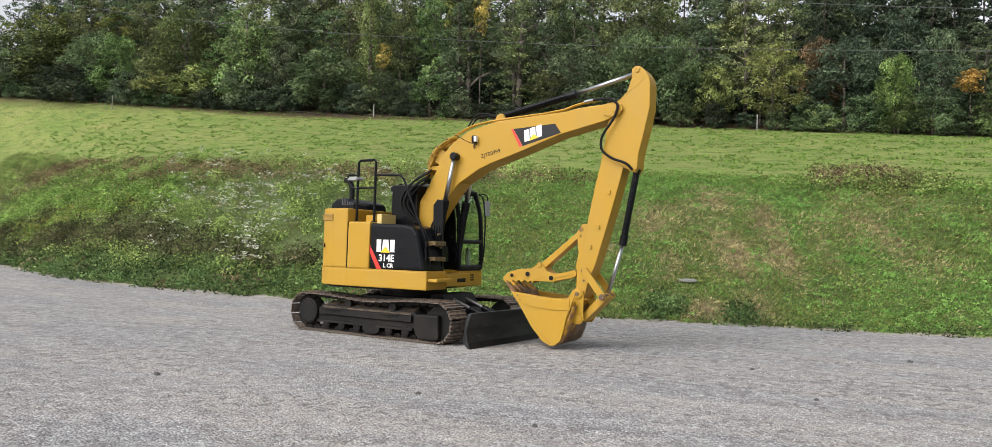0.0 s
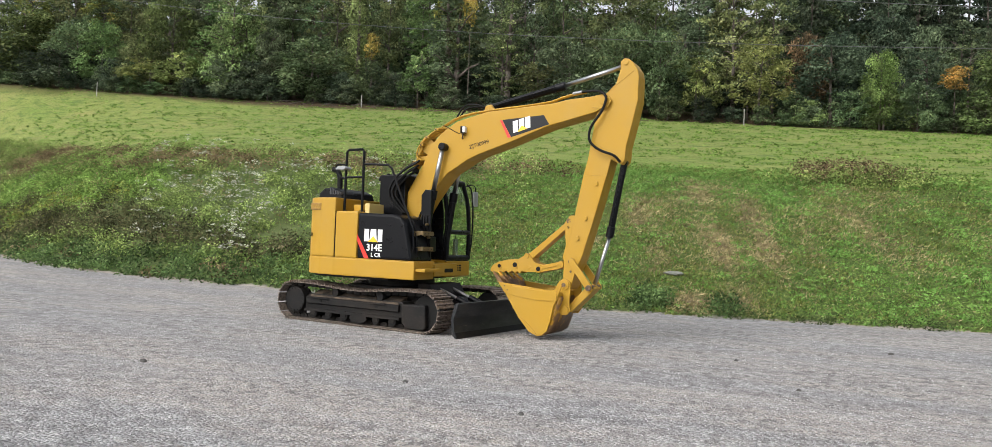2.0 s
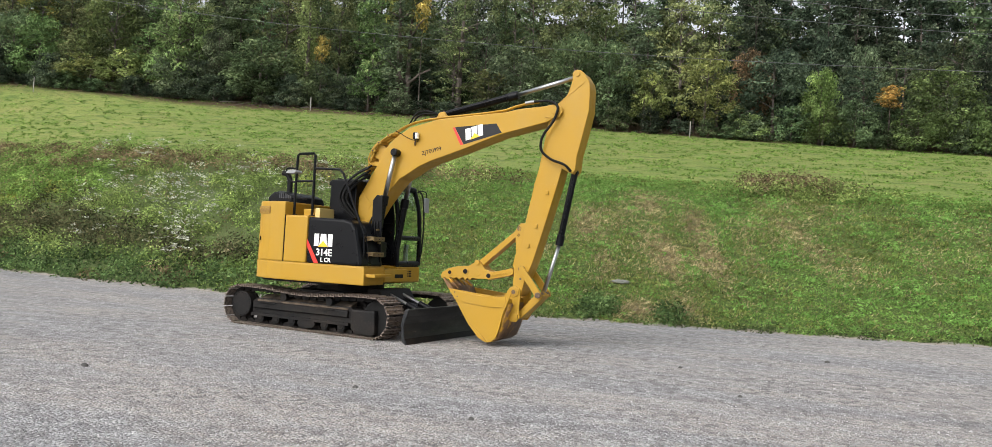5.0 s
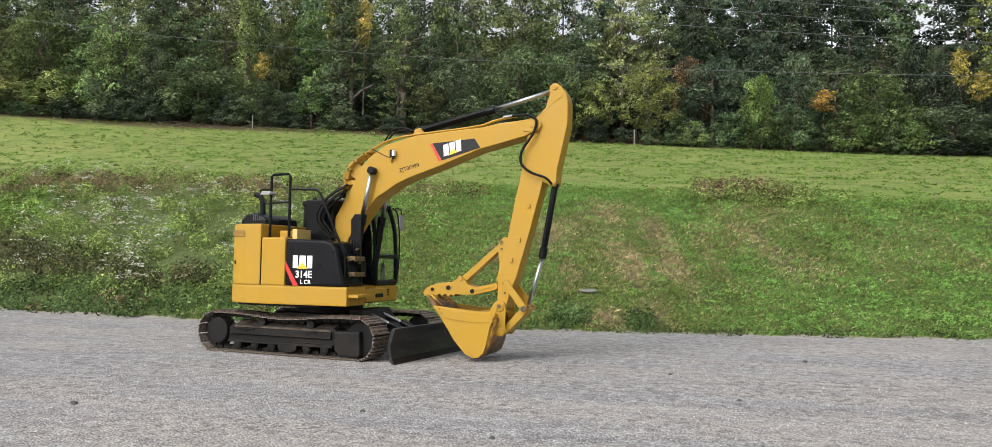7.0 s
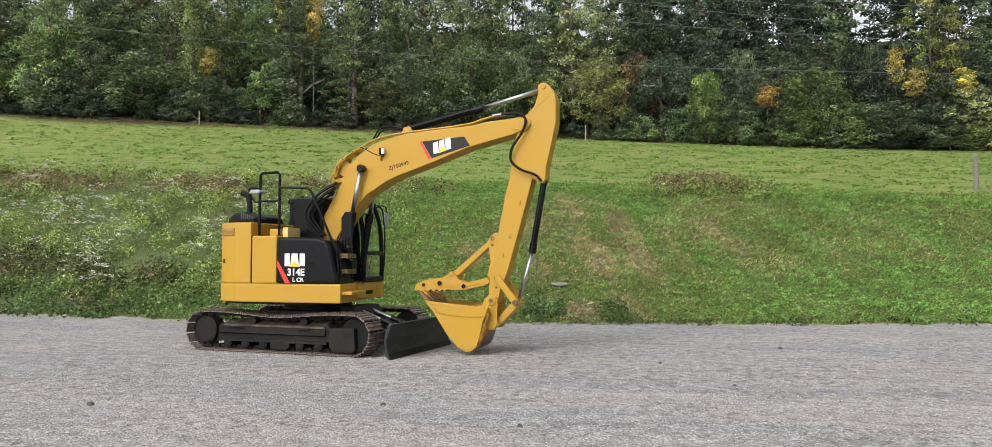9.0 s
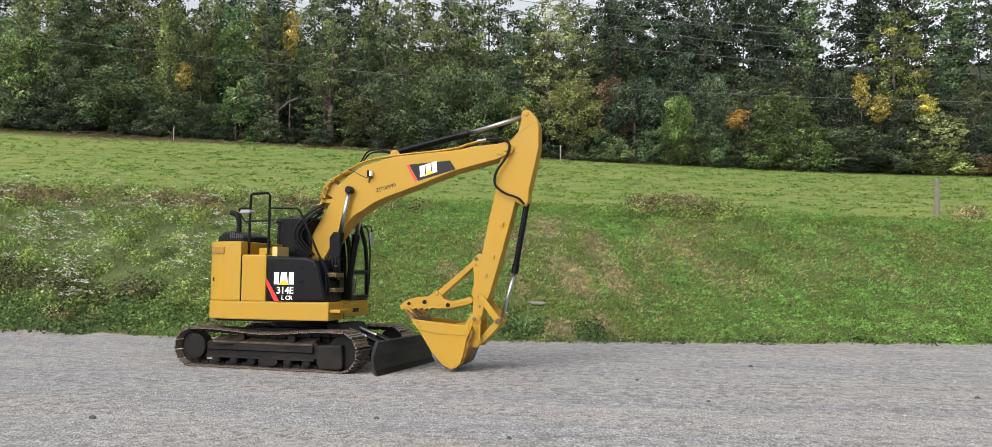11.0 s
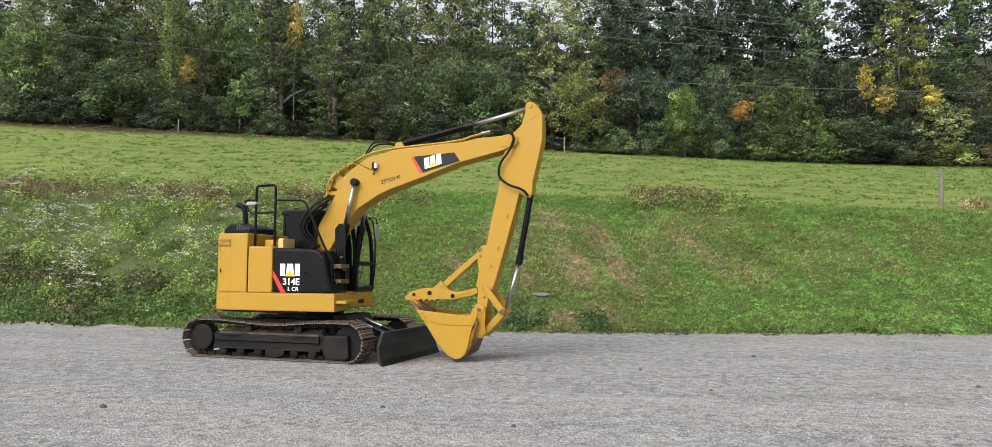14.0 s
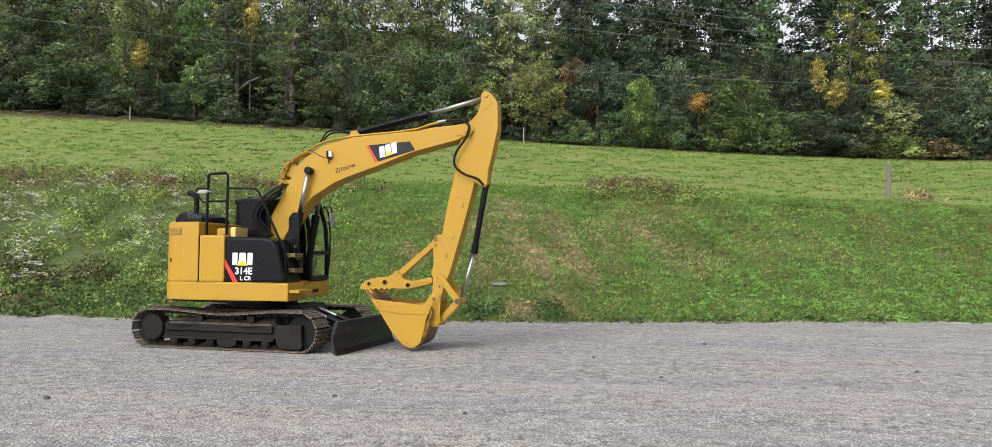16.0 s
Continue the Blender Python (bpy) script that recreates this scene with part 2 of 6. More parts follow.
rim = m.math("MULTIPLY", m.ramp(m.math("ADD", m.math("MULTIPLY", edge, 0.5), 0.5), [(0.3, 0.0), (0.46, 0.75)]), m.ramp(m.noise(1.3, 5), [(0.35, 0.2), (0.6, 1.0)]))
stone = m.mix(rim, stone, (0.44, 0.365, 0.29))
m.color(m.mix(is_green, stone, green))
m.bump(m.math("ADD", m.math("MULTIPLY", m.voronoi(34), -1.1), m.math("ADD", m.noise(9, 6, 0.65), m.math("MULTIPLY", m.noise(2.2, 5, 0.6, (0.6, 1.2, 1)), 2.5))), 0.7, 0.03)
GROUND = m.m

m = Mat("loose_stone", 0.85)
m.color(m.ramp(m.island(), [(0.0, (0.12, 0.118, 0.117)), (0.35, (0.25, 0.248, 0.25)), (0.8, (0.37, 0.368, 0.37)), (1.0, (0.46, 0.455, 0.45))]))
STONE = m.m

GRASS = leafy("bank_grass", [(0.0, (0.055, 0.088, 0.024)), (0.15, (0.10, 0.155, 0.04)), (0.45, (0.162, 0.245, 0.06)), (0.8, (0.205, 0.31, 0.08)), (1.0, (0.29, 0.32, 0.125))], 0.55, 0.3, 0.7, 0.78, 1.22, toned=False, fine=0.24)
OLIVE_GRASS = leafy("olive_grass", [(0.0, (0.075, 0.095, 0.03)), (0.4, (0.18, 0.215, 0.066)), (0.8, (0.255, 0.268, 0.10)), (1.0, (0.35, 0.30, 0.15))], 0.55, 0.3, 0.7, 0.75, 1.25, toned=False, fine=0.24)
THATCH = leafy("withered_grass", [(0.0, (0.18, 0.14, 0.075)), (0.5, (0.31, 0.245, 0.145)), (1.0, (0.43, 0.345, 0.22))], 0.7, 0.2, 0.9, 0.75, 1.25, toned=False)
HERB = leafy("bank_herbs", [(0.0, (0.128, 0.20, 0.05)), (0.4, (0.155, 0.25, 0.06)), (0.8, (0.18, 0.283, 0.074)), (1.0, (0.225, 0.295, 0.10))], 0.55, 0.25, 1.1, 0.75, 1.2, swing=0.07, fine=0.2)
OLIVE_HERB = leafy("olive_herbs", [(0.0, (0.13, 0.165, 0.05)), (0.45, (0.195, 0.242, 0.07)), (0.85, (0.255, 0.285, 0.098)), (1.0, (0.34, 0.31, 0.155))], 0.6, 0.25, 1.0, 0.75, 1.25, swing=0.13, fine=0.24)
LUSH = leafy("lush_weeds", [(0.0, (0.10, 0.18, 0.042)), (0.5, (0.18, 0.285, 0.07)), (1.0, (0.255, 0.365, 0.105))], 0.55, 0.28, 0.6, 0.6, 1.4)
DARK_WEED = leafy("dark_brush", [(0.0, (0.035, 0.038, 0.019)), (0.5, (0.072, 0.075, 0.035)), (0.85, (0.125, 0.112, 0.06)), (1.0, (0.175, 0.14, 0.09))], 0.7, 0.2, 0.6, 0.6, 1.4)
FOOT_WEED = leafy("foot_weeds", [(0.0, (0.035, 0.055, 0.022)), (0.5, (0.075, 0.115, 0.04)), (1.0, (0.15, 0.195, 0.078))], 0.55, 0.25, 0.7, 0.55, 1.45)
GOLD_WEED = leafy("yellowish_weeds", [(0.0, (0.11, 0.13, 0.03)), (0.5, (0.21, 0.235, 0.05)), (1.0, (0.32, 0.31, 0.08))], 0.6, 0.25, 0.7, 0.65, 1.35)
MOWN = leafy("field_grass", [(0.0, (0.12, 0.18, 0.042)), (0.5, (0.155, 0.22, 0.052)), (1.0, (0.195, 0.255, 0.07))], 0.55, 0.35, 0.6, 0.85, 1.15, swing=0.13)
WEED = leafy("weed_leaves", [(0.0, (0.09, 0.125, 0.042)), (0.4, (0.175, 0.255, 0.075)), (0.8, (0.265, 0.345, 0.11)), (1.0, (0.36, 0.39, 0.165))], 0.6, 0.25, 0.9, 0.6, 1.55)
DRY = leafy("dry_weeds", [(0.0, (0.10, 0.08, 0.042)), (0.5, (0.22, 0.175, 0.095)), (1.0, (0.36, 0.295, 0.175))], 0.8, 0.2, 0.8)
PETAL = leafy("white_petals", [(0.0, (0.42, 0.46, 0.34)), (0.4, (0.62, 0.64, 0.53)), (1.0, (0.80, 0.80, 0.74))], 0.6, 0.3, 0.55, 0.85, 1.1, toned=False)
# pure below 1 greys the tree leaves, painting in the haze of distance
LEAF = leafy("leaves_green", [(0.0, (0.052, 0.085, 0.038)), (0.5, (0.10, 0.155, 0.066)), (0.85, (0.155, 0.215, 0.09)), (1.0, (0.225, 0.24, 0.11))], pure=0.89)
LEAF_GREY = leafy("leaves_grey_green", [(0.0, (0.05, 0.072, 0.039)), (0.5, (0.102, 0.138, 0.072)), (0.85, (0.155, 0.195, 0.10)), (1.0, (0.22, 0.235, 0.128))], pure=0.89)
LEAF_LIGHT = leafy("leaves_light_green", [(0.0, (0.058, 0.095, 0.03)), (0.5, (0.112, 0.172, 0.05)), (0.85, (0.165, 0.23, 0.07)), (1.0, (0.235, 0.26, 0.095))], pure=0.89)
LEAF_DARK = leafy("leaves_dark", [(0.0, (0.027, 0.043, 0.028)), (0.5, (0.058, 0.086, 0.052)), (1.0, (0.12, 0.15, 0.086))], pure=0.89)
LEAF_OLIVE = leafy("leaves_olive", [(0.0, (0.065, 0.084, 0.035)), (0.5, (0.135, 0.168, 0.062)), (0.85, (0.205, 0.23, 0.088)), (1.0, (0.28, 0.24, 0.10))], pure=0.89)
LEAF_GOLD = leafy("leaves_green_gold", [(0.0, (0.08, 0.11, 0.025)), (0.55, (0.17, 0.21, 0.045)), (0.85, (0.25, 0.26, 0.05)), (1.0, (0.48, 0.37, 0.06))], pure=0.89)
LEAF_FRESH = leafy("leaves_yellow_green", [(0.0, (0.15, 0.195, 0.055)), (0.5, (0.265, 0.325, 0.09)), (0.85, (0.35, 0.405, 0.12)), (1.0, (0.43, 0.39, 0.13))], pure=0.89)
LEAF_LIME = leafy("leaves_lime", [(0.0, (0.10, 0.145, 0.045)), (0.5, (0.18, 0.25, 0.075)), (1.0, (0.29, 0.35, 0.13))], pure=0.89)
LEAF_YELLOW = leafy("leaves_yellow", [(0.0, (0.20, 0.19, 0.03)), (0.5, (0.36, 0.30, 0.05)), (1.0, (0.50, 0.40, 0.09))], pure=0.89)
LEAF_PALE = leafy("leaves_pale_green", [(0.0, (0.20, 0.265, 0.085)), (0.5, (0.34, 0.42, 0.155)), (1.0, (0.48, 0.54, 0.24))], pure=0.89)
LEAF_VINE = leafy("leaves_vine", [(0.0, (0.10, 0.185, 0.04)), (0.5, (0.17, 0.29, 0.065)), (1.0, (0.26, 0.38, 0.105))], pure=0.89)
LEAF_ORANGE = leafy("leaves_orange", [(0.0, (0.20, 0.14, 0.03)), (0.5, (0.40, 0.25, 0.045)), (1.0, (0.58, 0.38, 0.07))], pure=0.89)
LEAF_RUST = leafy("leaves_rust", [(0.0, (0.06, 0.05, 0.03)), (0.5, (0.13, 0.085, 0.045)), (1.0, (0.22, 0.12, 0.06))], pure=0.89)


# ---- mesh helpers ----
def shape(name, bm, material, smooth=False):
    me = bpy.data.meshes.new(name)
    bmesh.ops.recalc_face_normals(bm, faces=bm.faces)
    bm.to_mesh(me)
    bm.free()
    me.materials.append(material)
    for p in me.polygons:
        p.use_smooth = smooth
    return me


def part(name, bm, material, parent, label="", smooth=False):
    ob = new(name, shape(name, bm, material, smooth))
    ob.parent = parent
    if label:
        tagged(ob, label)
    return ob


def thing(name, label, category, group="", kind="", at=(0, 0, 0)):
    ob = new(name)
    ob.location = at
    ob.empty_display_size = 0.2
    return tagged(ob, label, category, group, kind)


def soften(bm, width, segments=2):
    if width > 0:
        bmesh.ops.bevel(bm, geom=list(bm.edges), offset=width, segments=segments, affect="EDGES", clamp_overlap=True, profile=0.6)


def box(x0, x1, y0, y1, z0, z1, bevel=0.012, bm=None):
    one = bmesh.new()
    bmesh.ops.create_cube(one, size=1)
    bmesh.ops.transform(one, verts=one.verts, matrix=Matrix.Translation(((x0 + x1) / 2, (y0 + y1) / 2, (z0 + z1) / 2)) @ Matrix.Diagonal((x1 - x0, y1 - y0, z1 - z0, 1)))
    soften(one, bevel)
    return join(bm, one)


def join(bm, one):
    if bm is None:
        return one
    me = bpy.data.meshes.new("tmp")
    one.to_mesh(me)
    one.free()
    bm.from_mesh(me)
    bpy.data.meshes.remove(me)
    return bm


def prism(outline, a, b, axis="y", bevel=0.012, bm=None, segments=2):
    """A plate: an outline in the x-z plane drawn out along y, or in the x-y plane along z."""
    one = bmesh.new()
    put = (lambda p, d: (p[0], d, p[1])) if axis == "y" else ((lambda p, d: (p[0], p[1], d)) if axis == "z" else (lambda p, d: (d, p[0], p[1])))
    face = one.faces.new([one.verts.new(put(p, a)) for p in outline])
    up = bmesh.ops.extrude_face_region(one, geom=[face])
    move = Vector(put((0, 0), b)) - Vector(put((0, 0), a))
    bmesh.ops.translate(one, verts=[v for v in up["geom"] if isinstance(v, bmesh.types.BMVert)], vec=move)
    bmesh.ops.recalc_face_normals(one, faces=one.faces)
    soften(one, bevel, segments)
    return join(bm, one)


def rod(p, q, r, r2=None, sides=16, bm=None, bevel=0.0):
    one = bmesh.new()
    p, q = Vector(p), Vector(q)
    bmesh.ops.create_cone(one, cap_ends=True, segments=sides, radius1=r, radius2=r if r2 is None else r2, depth=(q - p).length)
    turn = (q - p).to_track_quat("Z", "Y").to_matrix().to_4x4()
    bmesh.ops.transform(one, verts=one.verts, matrix=Matrix.Translation((p + q) / 2) @ turn)
    if bevel:
        soften(one, bevel)
    return join(bm, one)


def tube(points, r, sides=8, bm=None, rounds=0):
    """A bent pipe through the points; rounds: how often its corners are cut."""
    pts = [Vector(p) for p in points]
    for _ in range(rounds):
        cut = [pts[0]]
        for u, v in zip(pts, pts[1:]):
            cut += [u.lerp(v, 0.22), u.lerp(v, 0.78)]
        pts = cut + [pts[-1]]
    one = bmesh.new()
    rings = []
    side = None
    for k, p in enumerate(pts):
        d = (pts[min(k + 1, len(pts) - 1)] - pts[max(k - 1, 0)]).normalized()
        side = d.orthogonal().normalized() if side is None else (side - d * side.dot(d)).normalized()
        up = d.cross(side)
        rings.append([one.verts.new(p + (side * math.cos(a) + up * math.sin(a)) * r) for a in (2 * math.pi * j / sides for j in range(sides))])
    for u, v in zip(rings, rings[1:]):
        for j in range(sides):
            one.faces.new((u[j], u[(j + 1) % sides], v[(j + 1) % sides], v[j]))
    one.faces.new(rings[0])
    one.faces.new(rings[-1])
    return join(bm, one)


def lettering(name, words, size, place, material, parent, label="", depth=0.002, heavy=0.025):
    """Painted letters in the built-in font, as a mesh."""
    cu = bpy.data.curves.new("letters", "FONT")
    cu.body, cu.size, cu.extrude, cu.align_x = words, size, depth, "CENTER"
    cu.offset = size * heavy
    tmp = bpy.data.objects.new("letters", cu)
    scene.collection.objects.link(tmp)
    bpy.context.view_layer.update()
    me = bpy.data.meshes.new_from_object(tmp.evaluated_get(bpy.context.evaluated_depsgraph_get()))
    bpy.data.objects.remove(tmp)
    me.transform(place)
    me.name = name
    me.materials.clear()
    me.materials.append(material)
    ob = new(name, me)
    ob.parent = parent
    return tagged(ob, label) if label else ob

# ---- ground: one sheet ----
def table(rows):
    """A smooth curve through a few (place, value) pairs."""
    xs = np.linspace(-400, 400, 1601)
    ys = np.interp(xs, [r[0] for r in rows], [r[1] for r in rows])
    pad = 8
    for _ in range(3):
        ys = np.convolve(np.pad(ys, pad, "edge"), np.ones(2 * pad + 1) / (2 * pad + 1), "valid")
    return lambda x: np.interp(x, xs, ys)


foot_y = table([(-130, 50), (-60, 22), (-31, 10.8), (-19, 6.1), (-13, 4.6), (-7, 4.7), (0, 5.6), (5, 6.5), (9, 8.0), (14, 9.4), (20, 10.3), (60, 12.2)])
crest_z = table([(-120, 12), (-60, 7.8), (-44, 6.3), (-22, 5.55), (-7, 5.0), (0, 4.62), (5, 4.5), (11, 4.2), (20, 3.6), (40, 2.9)])
wood_y = table([(-130, 42), (-86, 46), (-40, 53), (0, 59.5), (20, 61), (60, 62)])
wood_z = table([(-130, 21), (-86, 17.8), (-62, 15.9), (-40, 14.7), (-30, 14.2), (-10, 13.0), (0, 12.5), (18, 11.35), (37, 10.6), (70, 10)])


def smooth01(v):
    v = np.clip(v, 0, 1)
    return v * v * (3 - 2 * v)


def lumps(x, y):
    """Gentle unevenness of the bank and field."""
    return (np.sin(x * 0.9 + 1.3 * np.sin(y * 0.7)) + np.sin(y * 1.1 + 1.7 * np.sin(x * 0.6 + 2)) + 0.6 * np.sin(x * 2.3 + y * 1.9)) / 2.6


def height(x, y):
    """The height of the ground."""
    x, y = np.asarray(x, float), np.asarray(y, float)
    f, w = foot_y(x), wood_y(x)
    c = np.minimum(np.maximum(19.0, f + 9), w - 6)
    yard = 0.012 * lumps(x * 0.5, y * 0.7) * smooth01((np.hypot(x, y) - 4) / 4)
    u = np.clip((y - f) / (c - f), 0, 1)
    bank = yard + (crest_z(x) - yard) * (0.86 * u + 0.14 * smooth01(u)) + (0.10 + 0.16 * smooth01((-3 - x) / 6)) * lumps(x * 1.3, y * 1.3) * np.sin(np.pi * u)
    v = np.clip((y - c) / (w - c), 0, 1)
    rise = crest_z(x) + (wood_z(x) - crest_z(x)) * v + 0.07 * lumps(x * 0.8, y * 0.8) * np.sin(np.pi * v)
    far = wood_z(x) + 16 * (1 - np.exp(-np.clip(y - w, 0, 4000) / 65))
    far = far + 6 * smooth01((y - w - 20) / 60) + 18.5 * smooth01((y - w - 36) / 70)
    return np.where(y <= f, yard, np.where(y <= c, bank, np.where(y <= w, rise, far)))


def crest_y(x):
    return np.minimum(np.maximum(19.0, foot_y(x) + 9), wood_y(x) - 6)


def blob(x, y, cx, cy, rx, ry, slant=0.0):
    return np.exp(-(((x - cx + slant * (y - cy)) / rx) ** 2 + ((y - cy) / ry) ** 2))


WORN = ((4.4, 13.8, 0.36, 1.8, 1.4), (5.2, 11.4, 0.30, 1.5, 1.3), (3.7, 11.6, 0.30, 1.7, 1.3), (3.95, 7.2, 0.5, 0.8, 1.4), (5.0, 7.9, 0.4, 0.9, 0.9), (6.2, 12.2, 0.3, 1.5, 0.45), (7.9, 13.3, 0.26, 1.7, 0.35), (10.9, 13.3, 0.3, 1.6, 0.3), (6.4, 9.0, 0.4, 0.6, 0.4), (0.6, 13.6, 0.5, 1.5, 0.7), (-0.4, 11.2, 0.4, 1.3, 0.7), (2.2, 10.0, 0.35, 1.2, 0.5), (13.6, 14.4, 0.26, 1.5, 0.3), (2.3, 15.8, 0.4, 1.4, 0.5))


def bare_earth(x, y):
    """Where the bank is worn thin, in streaks that run downhill."""
    w = np.zeros_like(np.asarray(x, float))
    for cx, cy, rx, ry, much in WORN:
        w = np.maximum(w, much * blob(x, y, cx, cy, rx * 1.25, ry, 0.35))
    w = w * (0.6 + 0.4 * smooth01(0.5 + 0.9 * np.sin(x * 5.1 + 2 * np.sin(y * 2.7)) * np.sin(y * 3.3 + 1.5 * np.sin(x * 3.9))))
    olive = 0.26 * smooth01((x + 1) / 3) * smooth01((15 - x) / 5) * smooth01((y - foot_y(x) - 1.5) / 3) * (0.5 + 0.5 * np.sin(x * 1.1 + y * 0.4 + np.sin(y)))
    return np.clip(0.85 * w + olive, 0, 0.85) * smooth01((crest_y(x) - y) / 2) * (y > foot_y(x))


xs = np.concatenate([-np.geomspace(1500, 46, 22), np.arange(-45, 32, 0.5), np.geomspace(33, 1500, 24)])
ys = np.concatenate([-np.geomspace(1500, 21, 18), np.arange(-20, 26, 0.45), np.arange(26, 66, 1.25), np.geomspace(67, 3000, 26)])
gx, gy = np.meshgrid(xs, ys)
gz = height(gx, gy)
nx, ny = len(xs), len(ys)
idx = np.arange(nx * ny).reshape(ny, nx)
quads = np.stack([idx[:-1, :-1], idx[:-1, 1:], idx[1:, 1:], idx[1:, :-1]], -1).reshape(-1, 4)
me = bpy.data.meshes.new("ground")
me.from_pydata(np.stack([gx, gy, gz], -1).reshape(-1, 3).tolist(), [], quads.tolist())
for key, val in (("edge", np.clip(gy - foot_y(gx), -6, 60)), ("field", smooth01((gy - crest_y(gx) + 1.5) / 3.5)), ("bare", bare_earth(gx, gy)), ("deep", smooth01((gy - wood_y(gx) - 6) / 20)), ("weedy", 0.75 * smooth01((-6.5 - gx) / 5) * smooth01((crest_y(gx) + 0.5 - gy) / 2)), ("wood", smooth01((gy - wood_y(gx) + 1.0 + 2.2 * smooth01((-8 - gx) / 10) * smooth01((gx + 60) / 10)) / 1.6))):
    at = me.attributes.new(key, "FLOAT", "POINT")
    at.data.foreach_set("value", val.astype(np.float32).ravel())
me.polygons.foreach_set("use_smooth", [True] * len(me.polygons))
me.materials.append(GROUND)
ground = tagged(new("ground", me), "grey gravel yard below a grassy bank and a mown field", "ground", kind="structure")


# ---- plants out of many small leaves ----
rng = np.random.default_rng(7)


def mesh_of(name, verts, faces, material, tone=None):
    me = bpy.data.meshes.new(name)
    me.from_pydata(verts.tolist() if hasattr(verts, "tolist") else verts, [], faces.tolist() if hasattr(faces, "tolist") else faces)
    me.materials.append(material)
    if tone is not None:
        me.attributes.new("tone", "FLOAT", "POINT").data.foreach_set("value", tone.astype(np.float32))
    return me


def leaves(centres, size, flat=0.0):
    """Rhombic leaves at the centres, turned at random; flat: how far they lie level."""
    n = len(centres)
    d = rng.normal(size=(n, 3))
    d[:, 2] *= 1 - flat
    d /= np.linalg.norm(d, axis=1, keepdims=True)
    e = np.cross(d, rng.normal(size=(n, 3)))
    e /= np.linalg.norm(e, axis=1, keepdims=True) + 1e-9
    s = (size * rng.uniform(0.6, 1.3, n))[:, None]
    v = np.stack([centres + d * s, centres + e * s * 0.48, centres - d * s, centres - e * s * 0.48], 1).reshape(-1, 3)
    return v, np.arange(4 * n).reshape(n, 4)


def blades(x, y, z, length, width, lean=0.5):
    """Bent grass blades, three triangles each."""
    n = len(x)
    a = rng.uniform(0, 2 * np.pi, n)
    out = np.stack([np.cos(a), np.sin(a), np.zeros(n)], 1)
    side = np.stack([-np.sin(a), np.cos(a), np.zeros(n)], 1) * (width * rng.uniform(0.6, 1.3, n))[:, None] / 2
    ln = (length * rng.uniform(0.5, 1.3, n))[:, None]
    tilt = (lean * rng.uniform(0.3, 1.6, n))[:, None]
    base = np.stack([x, y, z - 0.01], 1)
    up = np.array([[0, 0, 1.0]])
    mid = base + (up * 0.62 + out * tilt * 0.3) * ln
    tip = base + (up * (1 - 0.35 * tilt) + out * tilt) * ln
    v = np.stack([base - side, base + side, mid + side * 0.8, mid - side * 0.8, tip], 1).reshape(-1, 3)
    k = 5 * np.arange(n)
    return v, [(q, q + 1, q + 2, q + 3) for q in k.tolist()] + [(q + 3, q + 2, q + 4) for q in k.tolist()]


# ---- the wood at the top of the field ----
def lobed(lobes, per_area, size, ragged=0.5, simple=False, floor=0.06, each=0):
    """Leaves round the skins of many rounded boughs (place, radii), facing outwards and up, with some inside."""
    lobes = np.asarray(lobes, float)
    mean = lobes[:, 3:6].mean(1)
    n = np.full(len(lobes), each) if each else np.maximum((per_area * 12.6 * mean**2).astype(int), 6)
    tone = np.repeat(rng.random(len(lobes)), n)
    c, rad = np.repeat(lobes[:, :3], n, 0), np.repeat(lobes[:, 3:6], n, 0)
    total = len(c)
    d = rng.normal(size=(total, 3))
    d /= np.linalg.norm(d, axis=1, keepdims=True)
    turn_up = (d[:, 2] < -0.25) & (rng.random(total) < 0.6)
    d[turn_up, 2] *= -1
    depth = np.where(rng.random(total) < 0.22, rng.uniform(0.3, 0.8, total), rng.uniform(0.8, 1.12, total))[:, None]
    p = c + d * rad * depth + rng.normal(0, 0.5 * size, (total, 3))
    p[:, 2] = np.maximum(p[:, 2], floor)
    face = d / rad
    face /= np.linalg.norm(face, axis=1, keepdims=True)
    face = face + ragged * rng.normal(size=(total, 3)) + np.array([0, 0, 0.3])
    a = np.cross(face, rng.normal(size=(total, 3)))
    a /= np.linalg.norm(a, axis=1, keepdims=True) + 1e-9
    b = np.cross(face, a)
    b /= np.linalg.norm(b, axis=1, keepdims=True) + 1e-9
    s = (size * rng.uniform(0.55, 1.35, total))[:, None]
    if simple:
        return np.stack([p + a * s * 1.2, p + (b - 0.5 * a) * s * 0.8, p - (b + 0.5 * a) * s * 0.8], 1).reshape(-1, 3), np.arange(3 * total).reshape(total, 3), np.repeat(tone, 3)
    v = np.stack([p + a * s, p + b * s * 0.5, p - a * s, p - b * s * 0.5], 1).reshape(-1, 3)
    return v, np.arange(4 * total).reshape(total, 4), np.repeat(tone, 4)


def boughs(count, reach, z0, z1, big, small, belly=0.4, core=0.3, flat=0.8):
    """Rounded boughs that fill an egg from z0 to z1, widest at the belly."""
    out = []
    for k in range(count):
        u = (k + rng.random()) / count
        wide = math.sqrt(max(0.04, 1 - ((u - belly) / (1.04 - belly if u > belly else belly + 0.35)) ** 2))
        a = 2.4 * k + rng.uniform(-0.7, 0.7)
        r = reach * wide * rng.uniform(core, 0.86)
        s = rng.uniform(small, big) * (0.55 + 0.45 * wide)
        out.append((r * math.cos(a), r * math.sin(a), z0 + (z1 - z0) * u, s, s, s * flat * rng.uniform(0.75, 1.15)))
    return out


